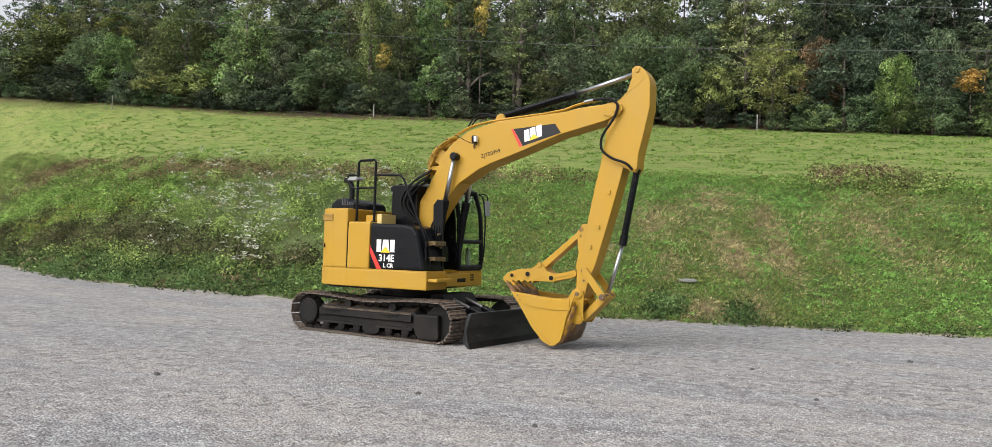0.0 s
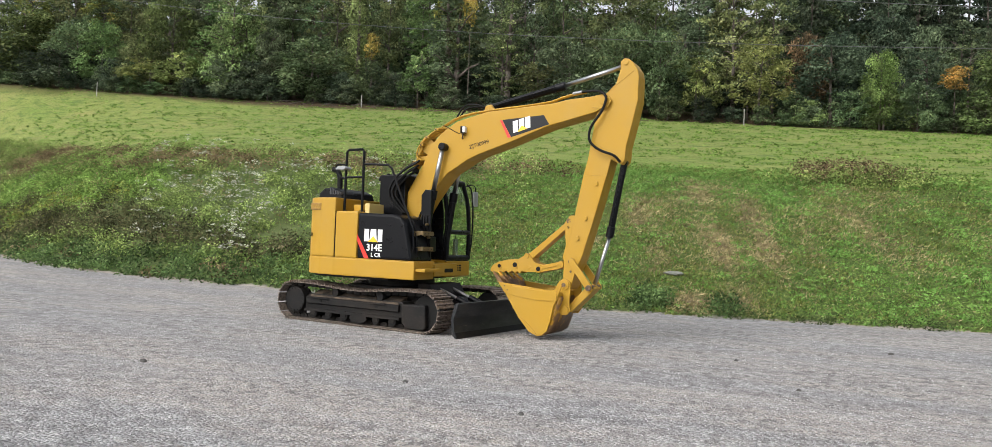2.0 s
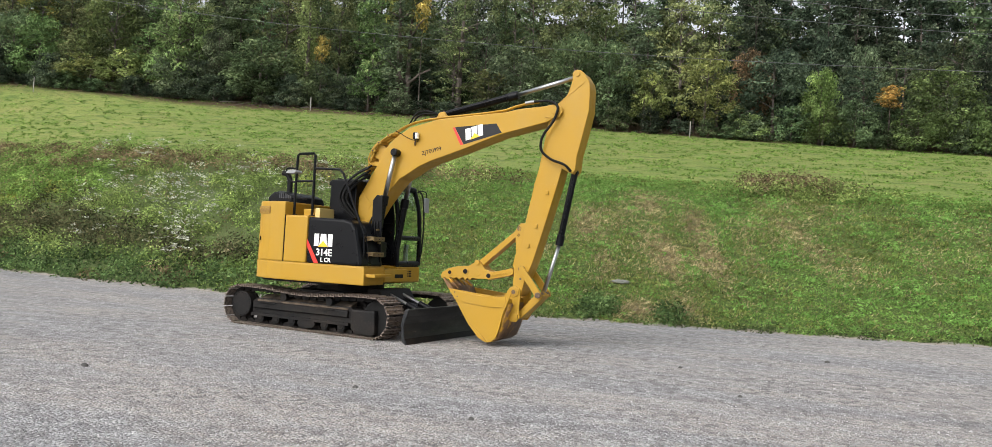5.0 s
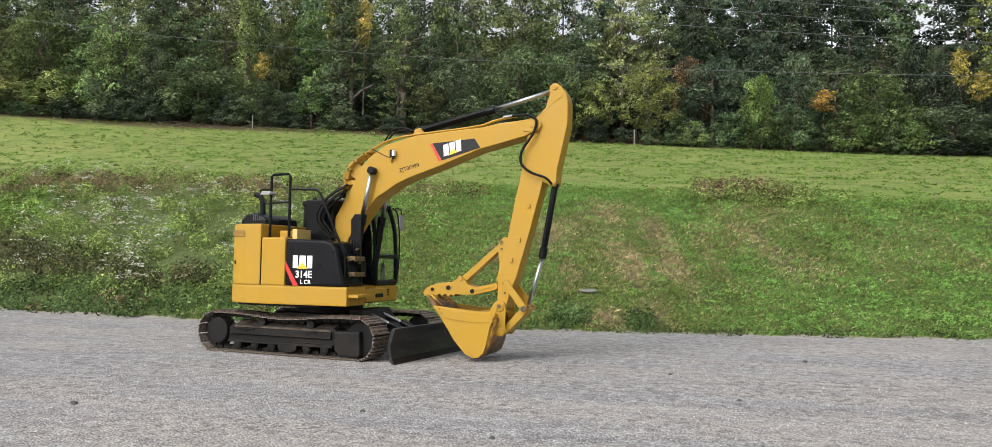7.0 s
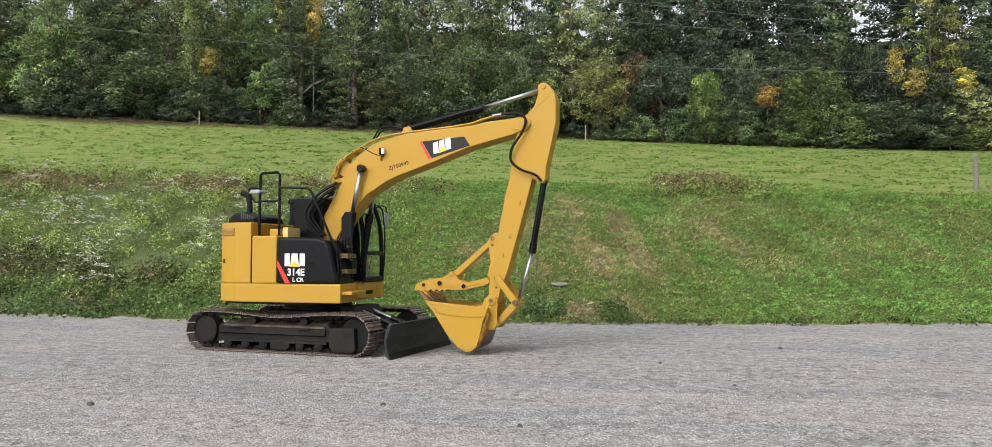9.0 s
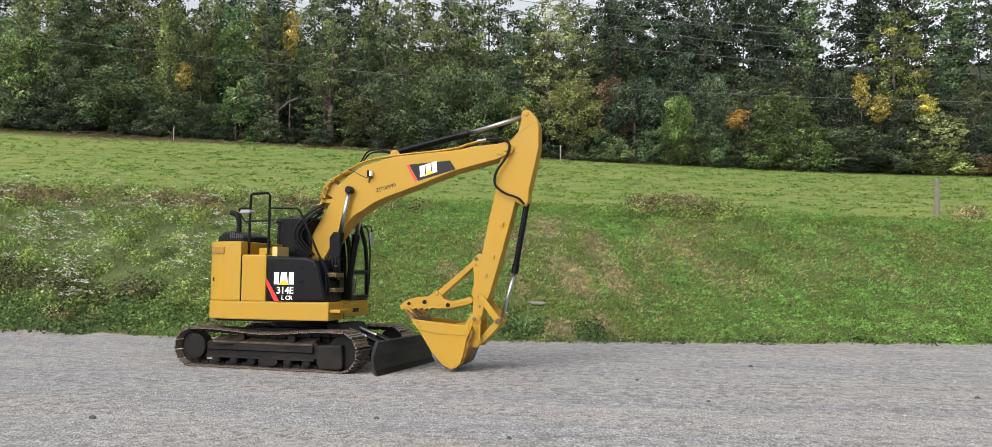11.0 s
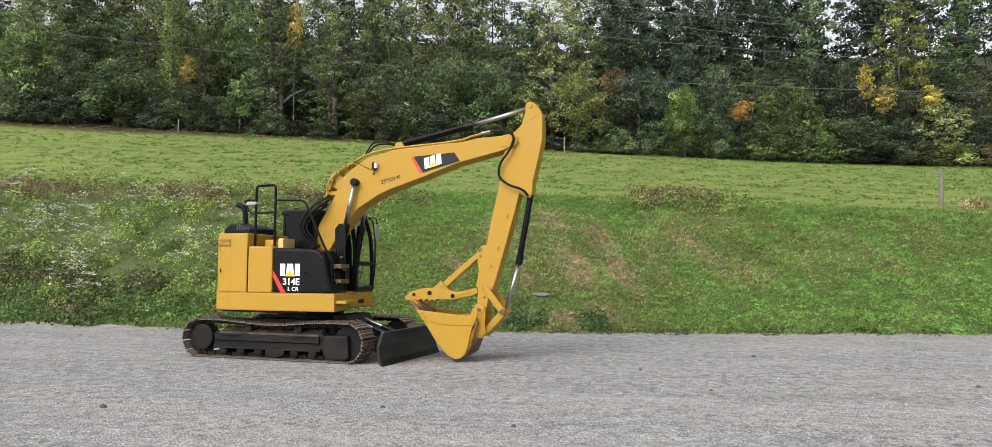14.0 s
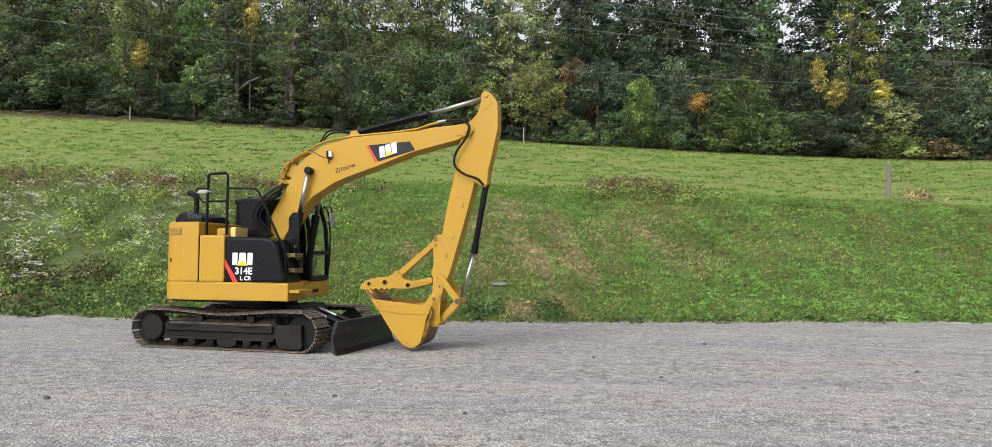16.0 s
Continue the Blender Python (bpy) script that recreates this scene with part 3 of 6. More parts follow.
def stem_mesh(tall, stem, reach, limbs, low):
    """A tapered, slightly bent trunk with limbs."""
    bm = bmesh.new()
    bend = rng.normal(size=2) * 0.03 * tall
    along = lambda t: Vector((bend[0] * t * t, bend[1] * t * t, tall * t))
    steps = [along(t) for t in np.linspace(0, 0.9, 7)]
    for k, (p, q) in enumerate(zip(steps, steps[1:])):
        rod(p, q, stem * (1 - 0.14 * k) * (1.3 if k == 0 else 1), stem * (1 - 0.14 * (k + 1)), 7, bm)
    for _ in range(limbs):
        t = rng.uniform(max(0.12, low / tall), 0.85)
        p, a, ln = along(t), rng.uniform(0, 6.28), reach * rng.uniform(0.45, 0.95) * (1.15 - 0.5 * t)
        q = p + Vector((math.cos(a) * ln, math.sin(a) * ln, ln * rng.uniform(0.2, 0.8)))
        mid = p.lerp(q, 0.5) + Vector((0, 0, ln * 0.1))
        rod(p, mid, stem * 0.36, stem * 0.24, 5, bm)
        rod(mid, q, stem * 0.24, stem * 0.07, 5, bm)
    return shape("trunk", bm, BARK, True)


# form: height, reach, trunk, crown, in metres
FORMS = {}


def form(name, tall, reach, stem, limbs, low, lobes, per_area, size, ragged=0.5, simple=False):
    for variant in range(2):
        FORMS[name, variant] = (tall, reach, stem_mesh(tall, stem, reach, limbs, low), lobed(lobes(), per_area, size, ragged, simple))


form("dome", 7.5, 3.0, 0.13, 8, 1.0, lambda: boughs(46, 3.0, 0.7, 6.9, 1.05, 0.55), 20, 0.135)
form("mound", 4.2, 2.5, 0.07, 6, 0.3, lambda: boughs(34, 2.5, 0.2, 3.8, 0.8, 0.4, 0.25, 0.25, 0.75), 26, 0.115)
form("bush", 4.2, 2.5, 0.07, 4, 0.3, lambda: boughs(30, 2.5, 0.2, 3.8, 0.85, 0.45, 0.25, 0.25, 0.75), 19, 0.135, 0.5, True)
form("column", 15, 1.5, 0.24, 8, 2.0, lambda: boughs(46, 1.35, 0.6, 14.6, 0.72, 0.38, 0.5, 0.1, 1.5), 24, 0.125, 0.7)
form("feather", 12, 2.7, 0.15, 16, 2.0, lambda: boughs(70, 2.9, 1.4, 11.6, 0.7, 0.3, 0.5, 0.15, 0.6), 21, 0.13, 0.8)
form("skirt", 5, 2.4, 0.1, 10, 1.2, lambda: boughs(34, 2.5, 1.5, 4.8, 0.75, 0.35, 0.3, 0.3, 0.5), 24, 0.13)
form("slim", 8, 2.8, 0.11, 10, 1.6, lambda: boughs(56, 2.6, 1.7, 7.7, 0.75, 0.4, 0.42, 0.2, 0.8), 22, 0.12, 0.7)
form("sumac", 5.6, 2.8, 0.09, 10, 1.5, lambda: boughs(40, 2.8, 1.6, 5.4, 0.7, 0.35, 0.4, 0.3, 0.28), 26, 0.16, 0.4)
form("tall", 17, 3.4, 0.19, 12, 5.0, lambda: boughs(48, 3.2, 4.5, 16.4, 1.1, 0.5, 0.5, 0.15, 0.75), 15, 0.165, 0.6, True)
form("thin", 20, 2.6, 0.15, 14, 6.0, lambda: boughs(46, 2.5, 6.5, 19.5, 1.0, 0.4, 0.6, 0.1, 0.7), 14, 0.18, 0.8, True)
form("pole", 20, 2.0, 0.13, 12, 8.0, lambda: boughs(26, 1.9, 11.0, 19.5, 0.75, 0.3, 0.6, 0.1, 0.7), 13, 0.18, 0.8, True)
form("tuft", 8, 1.0, 0.06, 8, 4.5, lambda: boughs(22, 0.9, 5.2, 7.8, 0.5, 0.22, 0.5, 0.1, 0.7), 34, 0.11, 0.8)
form("thicket", 6.5, 3.6, 0.07, 6, 0.5, lambda: boughs(26, 3.4, 0.3, 6.0, 1.4, 0.7, 0.35, 0.2, 0.8), 8, 0.24, 0.8, True)

LOOKS = {
    "leaves_green": "leafy green", "leaves_grey_green": "dull grey-green", "leaves_light_green": "light green", "leaves_dark": "dark green",
    "leaves_olive": "olive-green", "leaves_green_gold": "green and golden", "leaves_yellow_green": "yellow-green", "leaves_lime": "pale green",
    "leaves_yellow": "golden yellow", "leaves_rust": "rust-brown", "leaves_pale_green": "pale lime-green", "leaves_vine": "bright green", "leaves_orange": "orange-yellow", "dry_weeds": "brown withered",
}
SHAPES = {
    "dome": ("tree", "broad rounded tree at the field's edge"), "mound": ("shrub", "dense mounded shrub at the foot of the wood"), "bush": ("shrub", "leafy shrub along the wood's edge"), "column": ("tree", "tall narrow tree hung with vines"),
    "feather": ("tree", "feathery tree with loose drooping boughs"), "skirt": ("tree", "low spreading tree with dark shade beneath"), "slim": ("tree", "young tree on a slim trunk"),
    "sumac": ("tree", "small tree with level layered boughs"), "tall": ("tree", "tall woodland tree with an open crown"), "tuft": ("tree", "thin bare stem with a leafy top"), "pole": ("tree", "slender pole-like tree with a sparse top"), "thin": ("tree", "tall bare-stemmed tree with a thin crown"), "thicket": ("thicket", "tangled undergrowth inside the wood"),
}
crown_meshes = {}
tr = random.Random(11)


def plant(name, leaf, x, back, tall, reach, group):
    variant = tr.randrange(2)
    full, wide, trunk, (v, f, tone) = FORMS[name, variant]
    key = (name, variant, leaf.name)
    if key not in crown_meshes:
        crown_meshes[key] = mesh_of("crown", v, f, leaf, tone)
    y = float(wood_y(x)) + back
    kind, words = SHAPES[name]
    ob = thing(kind, LOOKS[leaf.name] + " " + words, kind, group)
    ob.matrix_basis = Matrix.Translation((x, y, float(height(x, y)) - 0.05)) @ Matrix.Rotation(tr.uniform(0, 6.28), 4, "Z") @ Matrix.Diagonal((reach / wide, reach / wide, tall / full, 1))
    for nm, me in (("trunk", trunk), ("crown", crown_meshes[key])):
        new(nm, me).parent = ob
    return ob


# leaf, place along the edge, depth into the wood, height, reach
FAR_EDGE = (
    ("dome", LEAF_GREY, -92.1, 2.0, 7.5, 3.7),
    ("dome", LEAF_LIGHT, -90.6, 4.0, 10.3, 5.1),
    ("tall", LEAF_GOLD, -93.1, 7.0, 12.4, 3.4),
    ("mound", LEAF_DARK, -81.1, 1.5, 4.7, 4.7),
    ("dome", LEAF, -80.8, 3.5, 8.6, 3.5),
    ("tall", LEAF_GOLD, -81.5, 7.0, 12.0, 2.7),
    ("dome", LEAF_LIGHT, -76.4, 3.0, 8.7, 2.9),
    ("mound", LEAF_DARK, -72.6, 1.2, 4.1, 2.4),
    ("dome", LEAF_OLIVE, -71.0, 3.0, 6.5, 2.8),
    ("skirt", LEAF_FRESH, -68.3, 2.0, 4.1, 3.2),
    ("dome", LEAF_LIGHT, -67.4, 4.0, 11.9, 3.6),
    ("skirt", LEAF_FRESH, -63.7, 2.0, 5.1, 3.1),
    ("feather", LEAF_OLIVE, -63.6, 5.0, 8.1, 2.0),
    ("dome", LEAF_LIME, -58.1, 3.0, 10.6, 3.0),
    ("mound", LEAF_DARK, -54.4, 1.5, 4.6, 2.5),
)
LEFT_EDGE = (
    ("feather", LEAF_LIGHT, -60.1, 3.5, 11.5, 3.4),
    ("feather", LEAF_LIGHT, -56.6, 3.5, 9.7, 3.0),
    ("mound", LEAF_GREY, -56.4, 1.6, 5.5, 3.7),
    ("dome", LEAF_GREY, -53.1, 3.0, 8.0, 2.2),
    ("mound", LEAF_DARK, -51.9, 1.0, 3.0, 2.5),
    ("dome", LEAF, -47.5, 2.2, 7.3, 4.1),
    ("mound", LEAF_DARK, -43.1, 1.0, 3.5, 2.0),
    ("column", LEAF_LIME, -42.7, 3.0, 17.2, 1.4),
    ("tuft", LEAF_YELLOW, -40.9, 2.6, 7.6, 0.8),
    ("mound", LEAF, -40.1, 1.5, 4.7, 2.7),
    ("mound", LEAF_DARK, -37.1, 1.2, 3.7, 2.0),
    ("skirt", LEAF_LIGHT, -34.7, 1.2, 4.9, 2.1),
    ("column", LEAF_GREY, -32.3, 2.6, 15.6, 2.3),
)
MIDDLE_EDGE = (
    ("tuft", LEAF_YELLOW, -29.8, 2.0, 13.4, 1.0),
    ("tuft", LEAF_GOLD, -33.5, 3.0, 14.0, 1.0),
    ("feather", LEAF_OLIVE, -26.5, 2.5, 8.4, 2.7),
    ("feather", LEAF_GREY, -24.0, 4.0, 10.2, 1.9),
    ("skirt", LEAF_OLIVE, -22.7, 2.0, 5.0, 2.4),
    ("dome", LEAF_GREY, -19.8, 2.5, 7.6, 3.1),
    ("dome", LEAF, -17.8, 1.8, 6.6, 2.1),
    ("dome", LEAF, -14.6, 2.6, 9.4, 3.1),
    ("dome", LEAF, -11.3, 2.8, 9.0, 2.7),
    ("mound", LEAF_DARK, -15.1, 1.0, 3.7, 2.7),
    ("feather", LEAF_LIGHT, -7.8, 2.0, 6.6, 2.4),
    ("feather", LEAF_PALE, -5.1, 5.0, 16.7, 3.2),
)
RIGHT_EDGE = (
    ("slim", LEAF_FRESH, -2.2, 0.8, 7.9, 3.1),
    ("skirt", LEAF_FRESH, -7.1, 1.5, 5.7, 1.8),
    ("dome", LEAF_RUST, 1.2, 5.0, 8.6, 2.0),
    ("mound", LEAF, 0.8, 0.8, 3.0, 1.8),
    ("dome", LEAF_DARK, 3.5, 3.0, 8.3, 3.4),
    ("mound", LEAF_LIME, 2.0, 0.5, 2.5, 1.7),
    ("mound", LEAF, 5.2, 1.0, 3.4, 2.2),
    ("dome", LEAF_VINE, 7.5, 1.2, 7.0, 1.7),
    ("mound", LEAF_LIGHT, 7.8, 0.6, 3.9, 2.4),
    ("mound", LEAF, 10.3, 1.0, 4.1, 2.4),
    ("feather", LEAF_DARK, 11.1, 3.0, 7.0, 2.2),
    ("tuft", LEAF_ORANGE, 13.0, 1.6, 5.6, 1.1),
    ("feather", LEAF, 14.1, 3.5, 8.4, 1.9),
    ("mound", LEAF_LIGHT, 15.2, 0.8, 3.7, 2.7),
    ("dome", LEAF_LIGHT, 17.4, 2.0, 7.5, 3.1),
    ("mound", LEAF_GREY, 18.5, 1.6, 6.5, 1.8),
    ("mound", LEAF_LIGHT, 20.2, 0.8, 4.5, 2.4),
)
CORNER_EDGE = (
    ("dome", LEAF_GREY, 23.3, 1.6, 4.3, 3.1),
    ("tuft", LEAF_YELLOW, 24.3, 3.0, 9.3, 0.8),
    ("feather", LEAF_GOLD, 27.6, 5.0, 15.7, 2.6),
    ("feather", LEAF_GOLD, 29.4, 5.5, 13.3, 2.0),
    ("tuft", LEAF_YELLOW, 25.8, 3.0, 7.2, 1.0),
    ("dome", LEAF_DARK, 27.9, 3.5, 7.0, 2.3),
    ("tuft", LEAF_YELLOW, 29.9, 3.5, 7.3, 1.3),
    ("sumac", LEAF_PALE, 30.3, 0.8, 5.6, 2.7),
    ("mound", LEAF_DARK, 26.7, 1.0, 4.0, 2.5),
    ("mound", LEAF_OLIVE, 27.8, 0.3, 2.4, 2.5),
    ("mound", LEAF_FRESH, 30.8, 0.3, 2.3, 2.8),
    ("dome", LEAF_DARK, 33.9, 1.6, 5.0, 2.6),
    ("mound", DRY, 33.6, 0.3, 2.1, 2.9),
)
for name, leaf, x, back, tall, reach in FAR_EDGE + LEFT_EDGE + MIDDLE_EDGE + RIGHT_EDGE + CORNER_EDGE:
    plant(name, leaf, x, back, tall, reach * 1.12, "")


def row(back, jitter, step, x0, x1, names, leaf_choice, tall, reach, group="woodland trees"):
    x = x0
    while x < x1:
        x += step * tr.uniform(0.65, 1.35)
        plant(tr.choice(names), tr.choice(leaf_choice), x, back + tr.uniform(-jitter, jitter), tr.uniform(*tall), tr.uniform(*reach), group)


MIXED = (LEAF, LEAF_OLIVE, LEAF_GREY, LEAF_LIGHT, LEAF_OLIVE)
row(8, 1.5, 3.6, -106, -3, ("feather", "feather", "tall"), MIXED, (11, 15), (2.4, 3.4))
row(13, 1.8, 4.2, -108, -3, ("tall", "feather"), (LEAF_OLIVE, LEAF_GREY, LEAF, LEAF_DARK), (14, 18), (2.8, 3.6))
row(20, 2.0, 4.2, -110, 0, ("tall",), (LEAF_DARK, LEAF_OLIVE, LEAF), (17, 22), (3.2, 4.4))
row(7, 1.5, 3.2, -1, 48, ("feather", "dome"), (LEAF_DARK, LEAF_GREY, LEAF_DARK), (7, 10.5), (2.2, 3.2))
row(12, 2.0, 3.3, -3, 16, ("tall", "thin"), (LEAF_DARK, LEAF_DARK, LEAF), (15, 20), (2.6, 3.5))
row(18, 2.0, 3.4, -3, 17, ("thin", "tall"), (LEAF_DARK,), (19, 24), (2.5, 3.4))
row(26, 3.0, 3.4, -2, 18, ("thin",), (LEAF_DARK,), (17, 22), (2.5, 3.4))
row(11, 1.5, 3.2, 15, 50, ("feather", "dome"), (LEAF_DARK, LEAF_OLIVE), (7.5, 10.5), (2.2, 3.0))
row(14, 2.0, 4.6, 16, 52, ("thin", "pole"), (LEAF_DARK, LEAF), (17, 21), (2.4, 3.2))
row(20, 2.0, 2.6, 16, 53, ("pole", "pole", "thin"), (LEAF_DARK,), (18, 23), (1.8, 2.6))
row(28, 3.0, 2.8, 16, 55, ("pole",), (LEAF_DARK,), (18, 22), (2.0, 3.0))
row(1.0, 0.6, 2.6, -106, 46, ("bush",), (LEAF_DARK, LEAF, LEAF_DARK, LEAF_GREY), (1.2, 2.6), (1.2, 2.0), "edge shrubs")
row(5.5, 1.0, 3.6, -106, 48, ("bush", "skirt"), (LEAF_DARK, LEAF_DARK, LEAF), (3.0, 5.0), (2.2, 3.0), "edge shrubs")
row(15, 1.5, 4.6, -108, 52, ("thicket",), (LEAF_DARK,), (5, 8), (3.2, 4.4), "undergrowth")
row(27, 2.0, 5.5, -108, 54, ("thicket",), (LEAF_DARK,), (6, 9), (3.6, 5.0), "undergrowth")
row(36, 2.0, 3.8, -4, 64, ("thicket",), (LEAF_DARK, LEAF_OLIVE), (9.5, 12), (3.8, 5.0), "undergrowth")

# old heavy trunks at the very edge of the wood
v, f, tone = lobed(boughs(40, 2.6, 5.0, 12.5, 0.7, 0.3, 0.5, 0.15, 0.6), 20, 0.13, 0.8)
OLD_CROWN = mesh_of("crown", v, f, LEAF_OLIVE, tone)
for x, y, s in ((-31.4, 57.0, 0.34), (-26.2, 58.2, 0.42), (-57.0, 52.0, 0.3)):
    old = thing("tree", "old tree with a heavy dark trunk and thin boughs", "tree", "woodland trees")
    old.location = (x, y, float(height(x, y)) - 0.05)
    new("trunk", stem_mesh(13, s, 3.5, 10, 2.0)).parent = old
    new("crown", OLD_CROWN).parent = old

# ---- the excavator ----
ex = thing("excavator", "yellow crawler excavator, dozer blade lowered and bucket curled in", "excavator")

# undercarriage: two track assemblies
SPROCKET, IDLER, RING = (-1.62, 0.36), (1.40, 0.36), 0.315


def belt_line(n):
    """n places round the track: x, z and the turn of the shoe."""
    def loop(u):
        (sx, sz), (ix, iz) = SPROCKET, IDLER
        run, arc = ix - sx, math.pi * RING
        total = 2 * run + 2 * arc
        d = u * total
        if d < run:
            return sx + d, sz - RING, 0.0
        d -= run
        if d < arc:
            a = -math.pi / 2 + d / RING
            return ix + RING * math.cos(a), iz + RING * math.sin(a), -(d / RING)
        d -= arc
        if d < run:
            t = d / run
            sag = -0.045 * math.sin(math.pi * t) + 0.02 * math.sin(3 * math.pi * t)
            return ix - d, iz + RING + sag, -math.pi
        d -= run
        a = math.pi / 2 + d / RING
        return sx + RING * math.cos(a), sz + RING * math.sin(a), -math.pi - d / RING
    return [loop(k / n) for k in range(n)]


shoe_bm = box(-0.082, 0.082, -0.25, 0.25, -0.026, -0.008, 0.004)
plate_faces = len(shoe_bm.faces)
for gx_, hi in ((-0.07, 0.026), (0.0, 0.022), (0.066, 0.026)):
    box(gx_ - 0.009, gx_ + 0.009, -0.249, 0.249, -0.026 - hi, -0.024, 0.004, shoe_bm)
SHOE_MESH = shape("track_shoe", shoe_bm, SHOE)
SHOE_MESH.materials.append(GROUSER)
for p in SHOE_MESH.polygons:
    p.material_index = 1 if p.index >= plate_faces else 0
LINK_MESH = shape("chain_link", prism([(-0.085, 0.0), (-0.06, 0.06), (0.05, 0.07), (0.085, 0.03), (0.07, -0.006), (-0.07, -0.006)], -0.075, -0.045, "y", 0.004, prism([(-0.085, 0.0), (-0.06, 0.06), (0.05, 0.07), (0.085, 0.03), (0.07, -0.006), (-0.07, -0.006)], 0.045, 0.075, "y", 0.004, rod((0, -0.08, 0.03), (0, 0.08, 0.03), 0.018, sides=8))), UNDER)

for side, word in ((-1, "near"), (1, "far")):
    yc = side * 0.995
    out = side
    def yy(a, b):
        """Two depths measured outwards from the middle of the track."""
        return tuple(sorted((yc + out * a, yc + out * b)))
    frame_bm = prism([(-1.36, 0.20), (-1.36, 0.44), (-1.25, 0.50), (0.9, 0.50), (0.95, 0.44), (0.95, 0.20)], *yy(-0.2, 0.13), bevel=0.015)
    track = part("track_frame", frame_bm, UNDER, ex, "black steel track frame caked with dry dust")
    part("dusty_top", prism([(yc - out * 0.10, 0.575), (yc + out * 0.15, 0.475), (yc + out * 0.15, 0.44), (yc - out * 0.10, 0.48)], -1.22, 0.84, "x", 0.006), DUST, track, "brown dust on the sloping frame top")
    part("upper_ledge", prism([(yc + out * 0.13, 0.46), (yc + out * 0.18, 0.43), (yc + out * 0.18, 0.33), (yc + out * 0.13, 0.31)], -1.30, 0.86, "x", 0.006), UNDER, track)
    part("lower_ledge", box(-1.32, 0.9, *yy(0.12, 0.20), 0.185, 0.23, 0.004), UNDER, track)
    for hx in (-0.95, 0.38):
        part("step_bracket", box(hx - 0.2, hx + 0.2, *yy(0.17, 0.22), 0.425, 0.44, 0.004), UNDER, track)
        # black block in place of the dark inside of a slot
        part("frame_slot_black", box(hx - 0.035, hx + 0.035, *yy(0.17, 0.184), 0.36, 0.40, 0.003), RUBBER, track)
    part("idler_guard", prism([(0.94, 0.14), (0.94, 0.47), (1.43, 0.485), (1.45, 0.10), (1.39, 0.05), (1.06, 0.06)], *yy(0.02, 0.19), bevel=0.03), UNDER, ex, "worn black idler guard plate")
    bm = rod((SPROCKET[0] + 0.04, yc + out * -0.05, 0.37), (SPROCKET[0] + 0.04, yc + out * 0.19, 0.37), 0.235, sides=40, bevel=0.02)
    motor = part("drive_sprocket", bm, UNDER, ex, "black final drive hub with a ring of bolts")
    for k in range(16):
        a = 2 * math.pi * k / 16
        px, pz = SPROCKET[0] + 0.04 + 0.205 * math.cos(a), 0.37 + 0.205 * math.sin(a)
        part("bolt", rod((px, yc + out * 0.18, pz), (px, yc + out * 0.205, pz), 0.014, sides=6), UNDER, motor)
    teeth = bmesh.new()
    n_t = 21
    ring_pts = []
    for k in range(n_t * 2):
        a, r = math.pi * k / n_t, (0.30 if k % 2 else 0.265)
        ring_pts.append((SPROCKET[0] + r * math.cos(a), 0.36 + r * math.sin(a)))
    part("sprocket_teeth", prism(ring_pts, *yy(-0.02, 0.03), bevel=0), UNDER, motor)
    part("front_idler", rod((IDLER[0], yc - 0.09, IDLER[1]), (IDLER[0], yc + 0.09, IDLER[1]), 0.285, sides=40, bevel=0.02), RUBBER, ex)
    for k in range(7):
        rx = -1.12 + k * 0.37
        part("track_roller", rod((rx, yc - 0.17, 0.155), (rx, yc + 0.17, 0.155), 0.085, sides=18, bevel=0.012), RUBBER, ex)
        part("roller_mount", prism([(rx - 0.07, 0.22), (rx + 0.07, 0.22), (rx + 0.045, 0.12), (rx - 0.045, 0.12)], *yy(0.13, 0.18), bevel=0.006), UNDER, track)
    guide = prism([(-0.02 + 0.2 * math.cos(a), 0.145 + 0.085 * math.sin(a)) for a in np.linspace(0, 2 * math.pi, 18, endpoint=False)], *yy(0.16, 0.2), bevel=0.008)
    part("chain_guide", guide, UNDER, track, "oval steel chain guide")
    for rx in (-0.62, 0.42):
        part("carrier_roller", rod((rx, yc - 0.15, 0.555), (rx, yc + 0.15, 0.555), 0.075, sides=18, bevel=0.012), UNDER, ex)
        part("carrier_mount", box(rx - 0.06, rx + 0.06, *yy(-0.12, 0.05), 0.48, 0.58, 0.006), UNDER, track)
    chain = bmesh.new()
    for px, pz, turn in belt_line(46):
        before = len(chain.verts)
        chain.from_mesh(LINK_MESH)
        chain.verts.ensure_lookup_table()
        bmesh.ops.transform(chain, verts=chain.verts[before:], matrix=Matrix.Translation((px, yc, pz)) @ Matrix.Rotation(turn, 4, "Y"))
    belt = part("track_belt", chain, UNDER, ex, "steel crawler track with worn triple-grouser shoes")
    for px, pz, turn in belt_line(46):
        place = Matrix.Translation((px, yc, pz)) @ Matrix.Rotation(turn, 4, "Y")
        ob = new("track_shoe", SHOE_MESH)
        ob.parent, ob.matrix_basis = belt, place

part("carbody", prism([(-0.95, 0.36), (-0.95, 0.56), (-0.6, 0.72), (0.6, 0.72), (0.98, 0.56), (0.98, 0.36)], -0.82, 0.82, "y", 0.03), UNDER, ex, "black welded centre frame between the tracks")
part("swing_ring", rod((0, 0, 0.70), (0, 0, 0.90), 0.62, sides=48, bevel=0.01), UNDER, ex, "greasy black swing bearing")

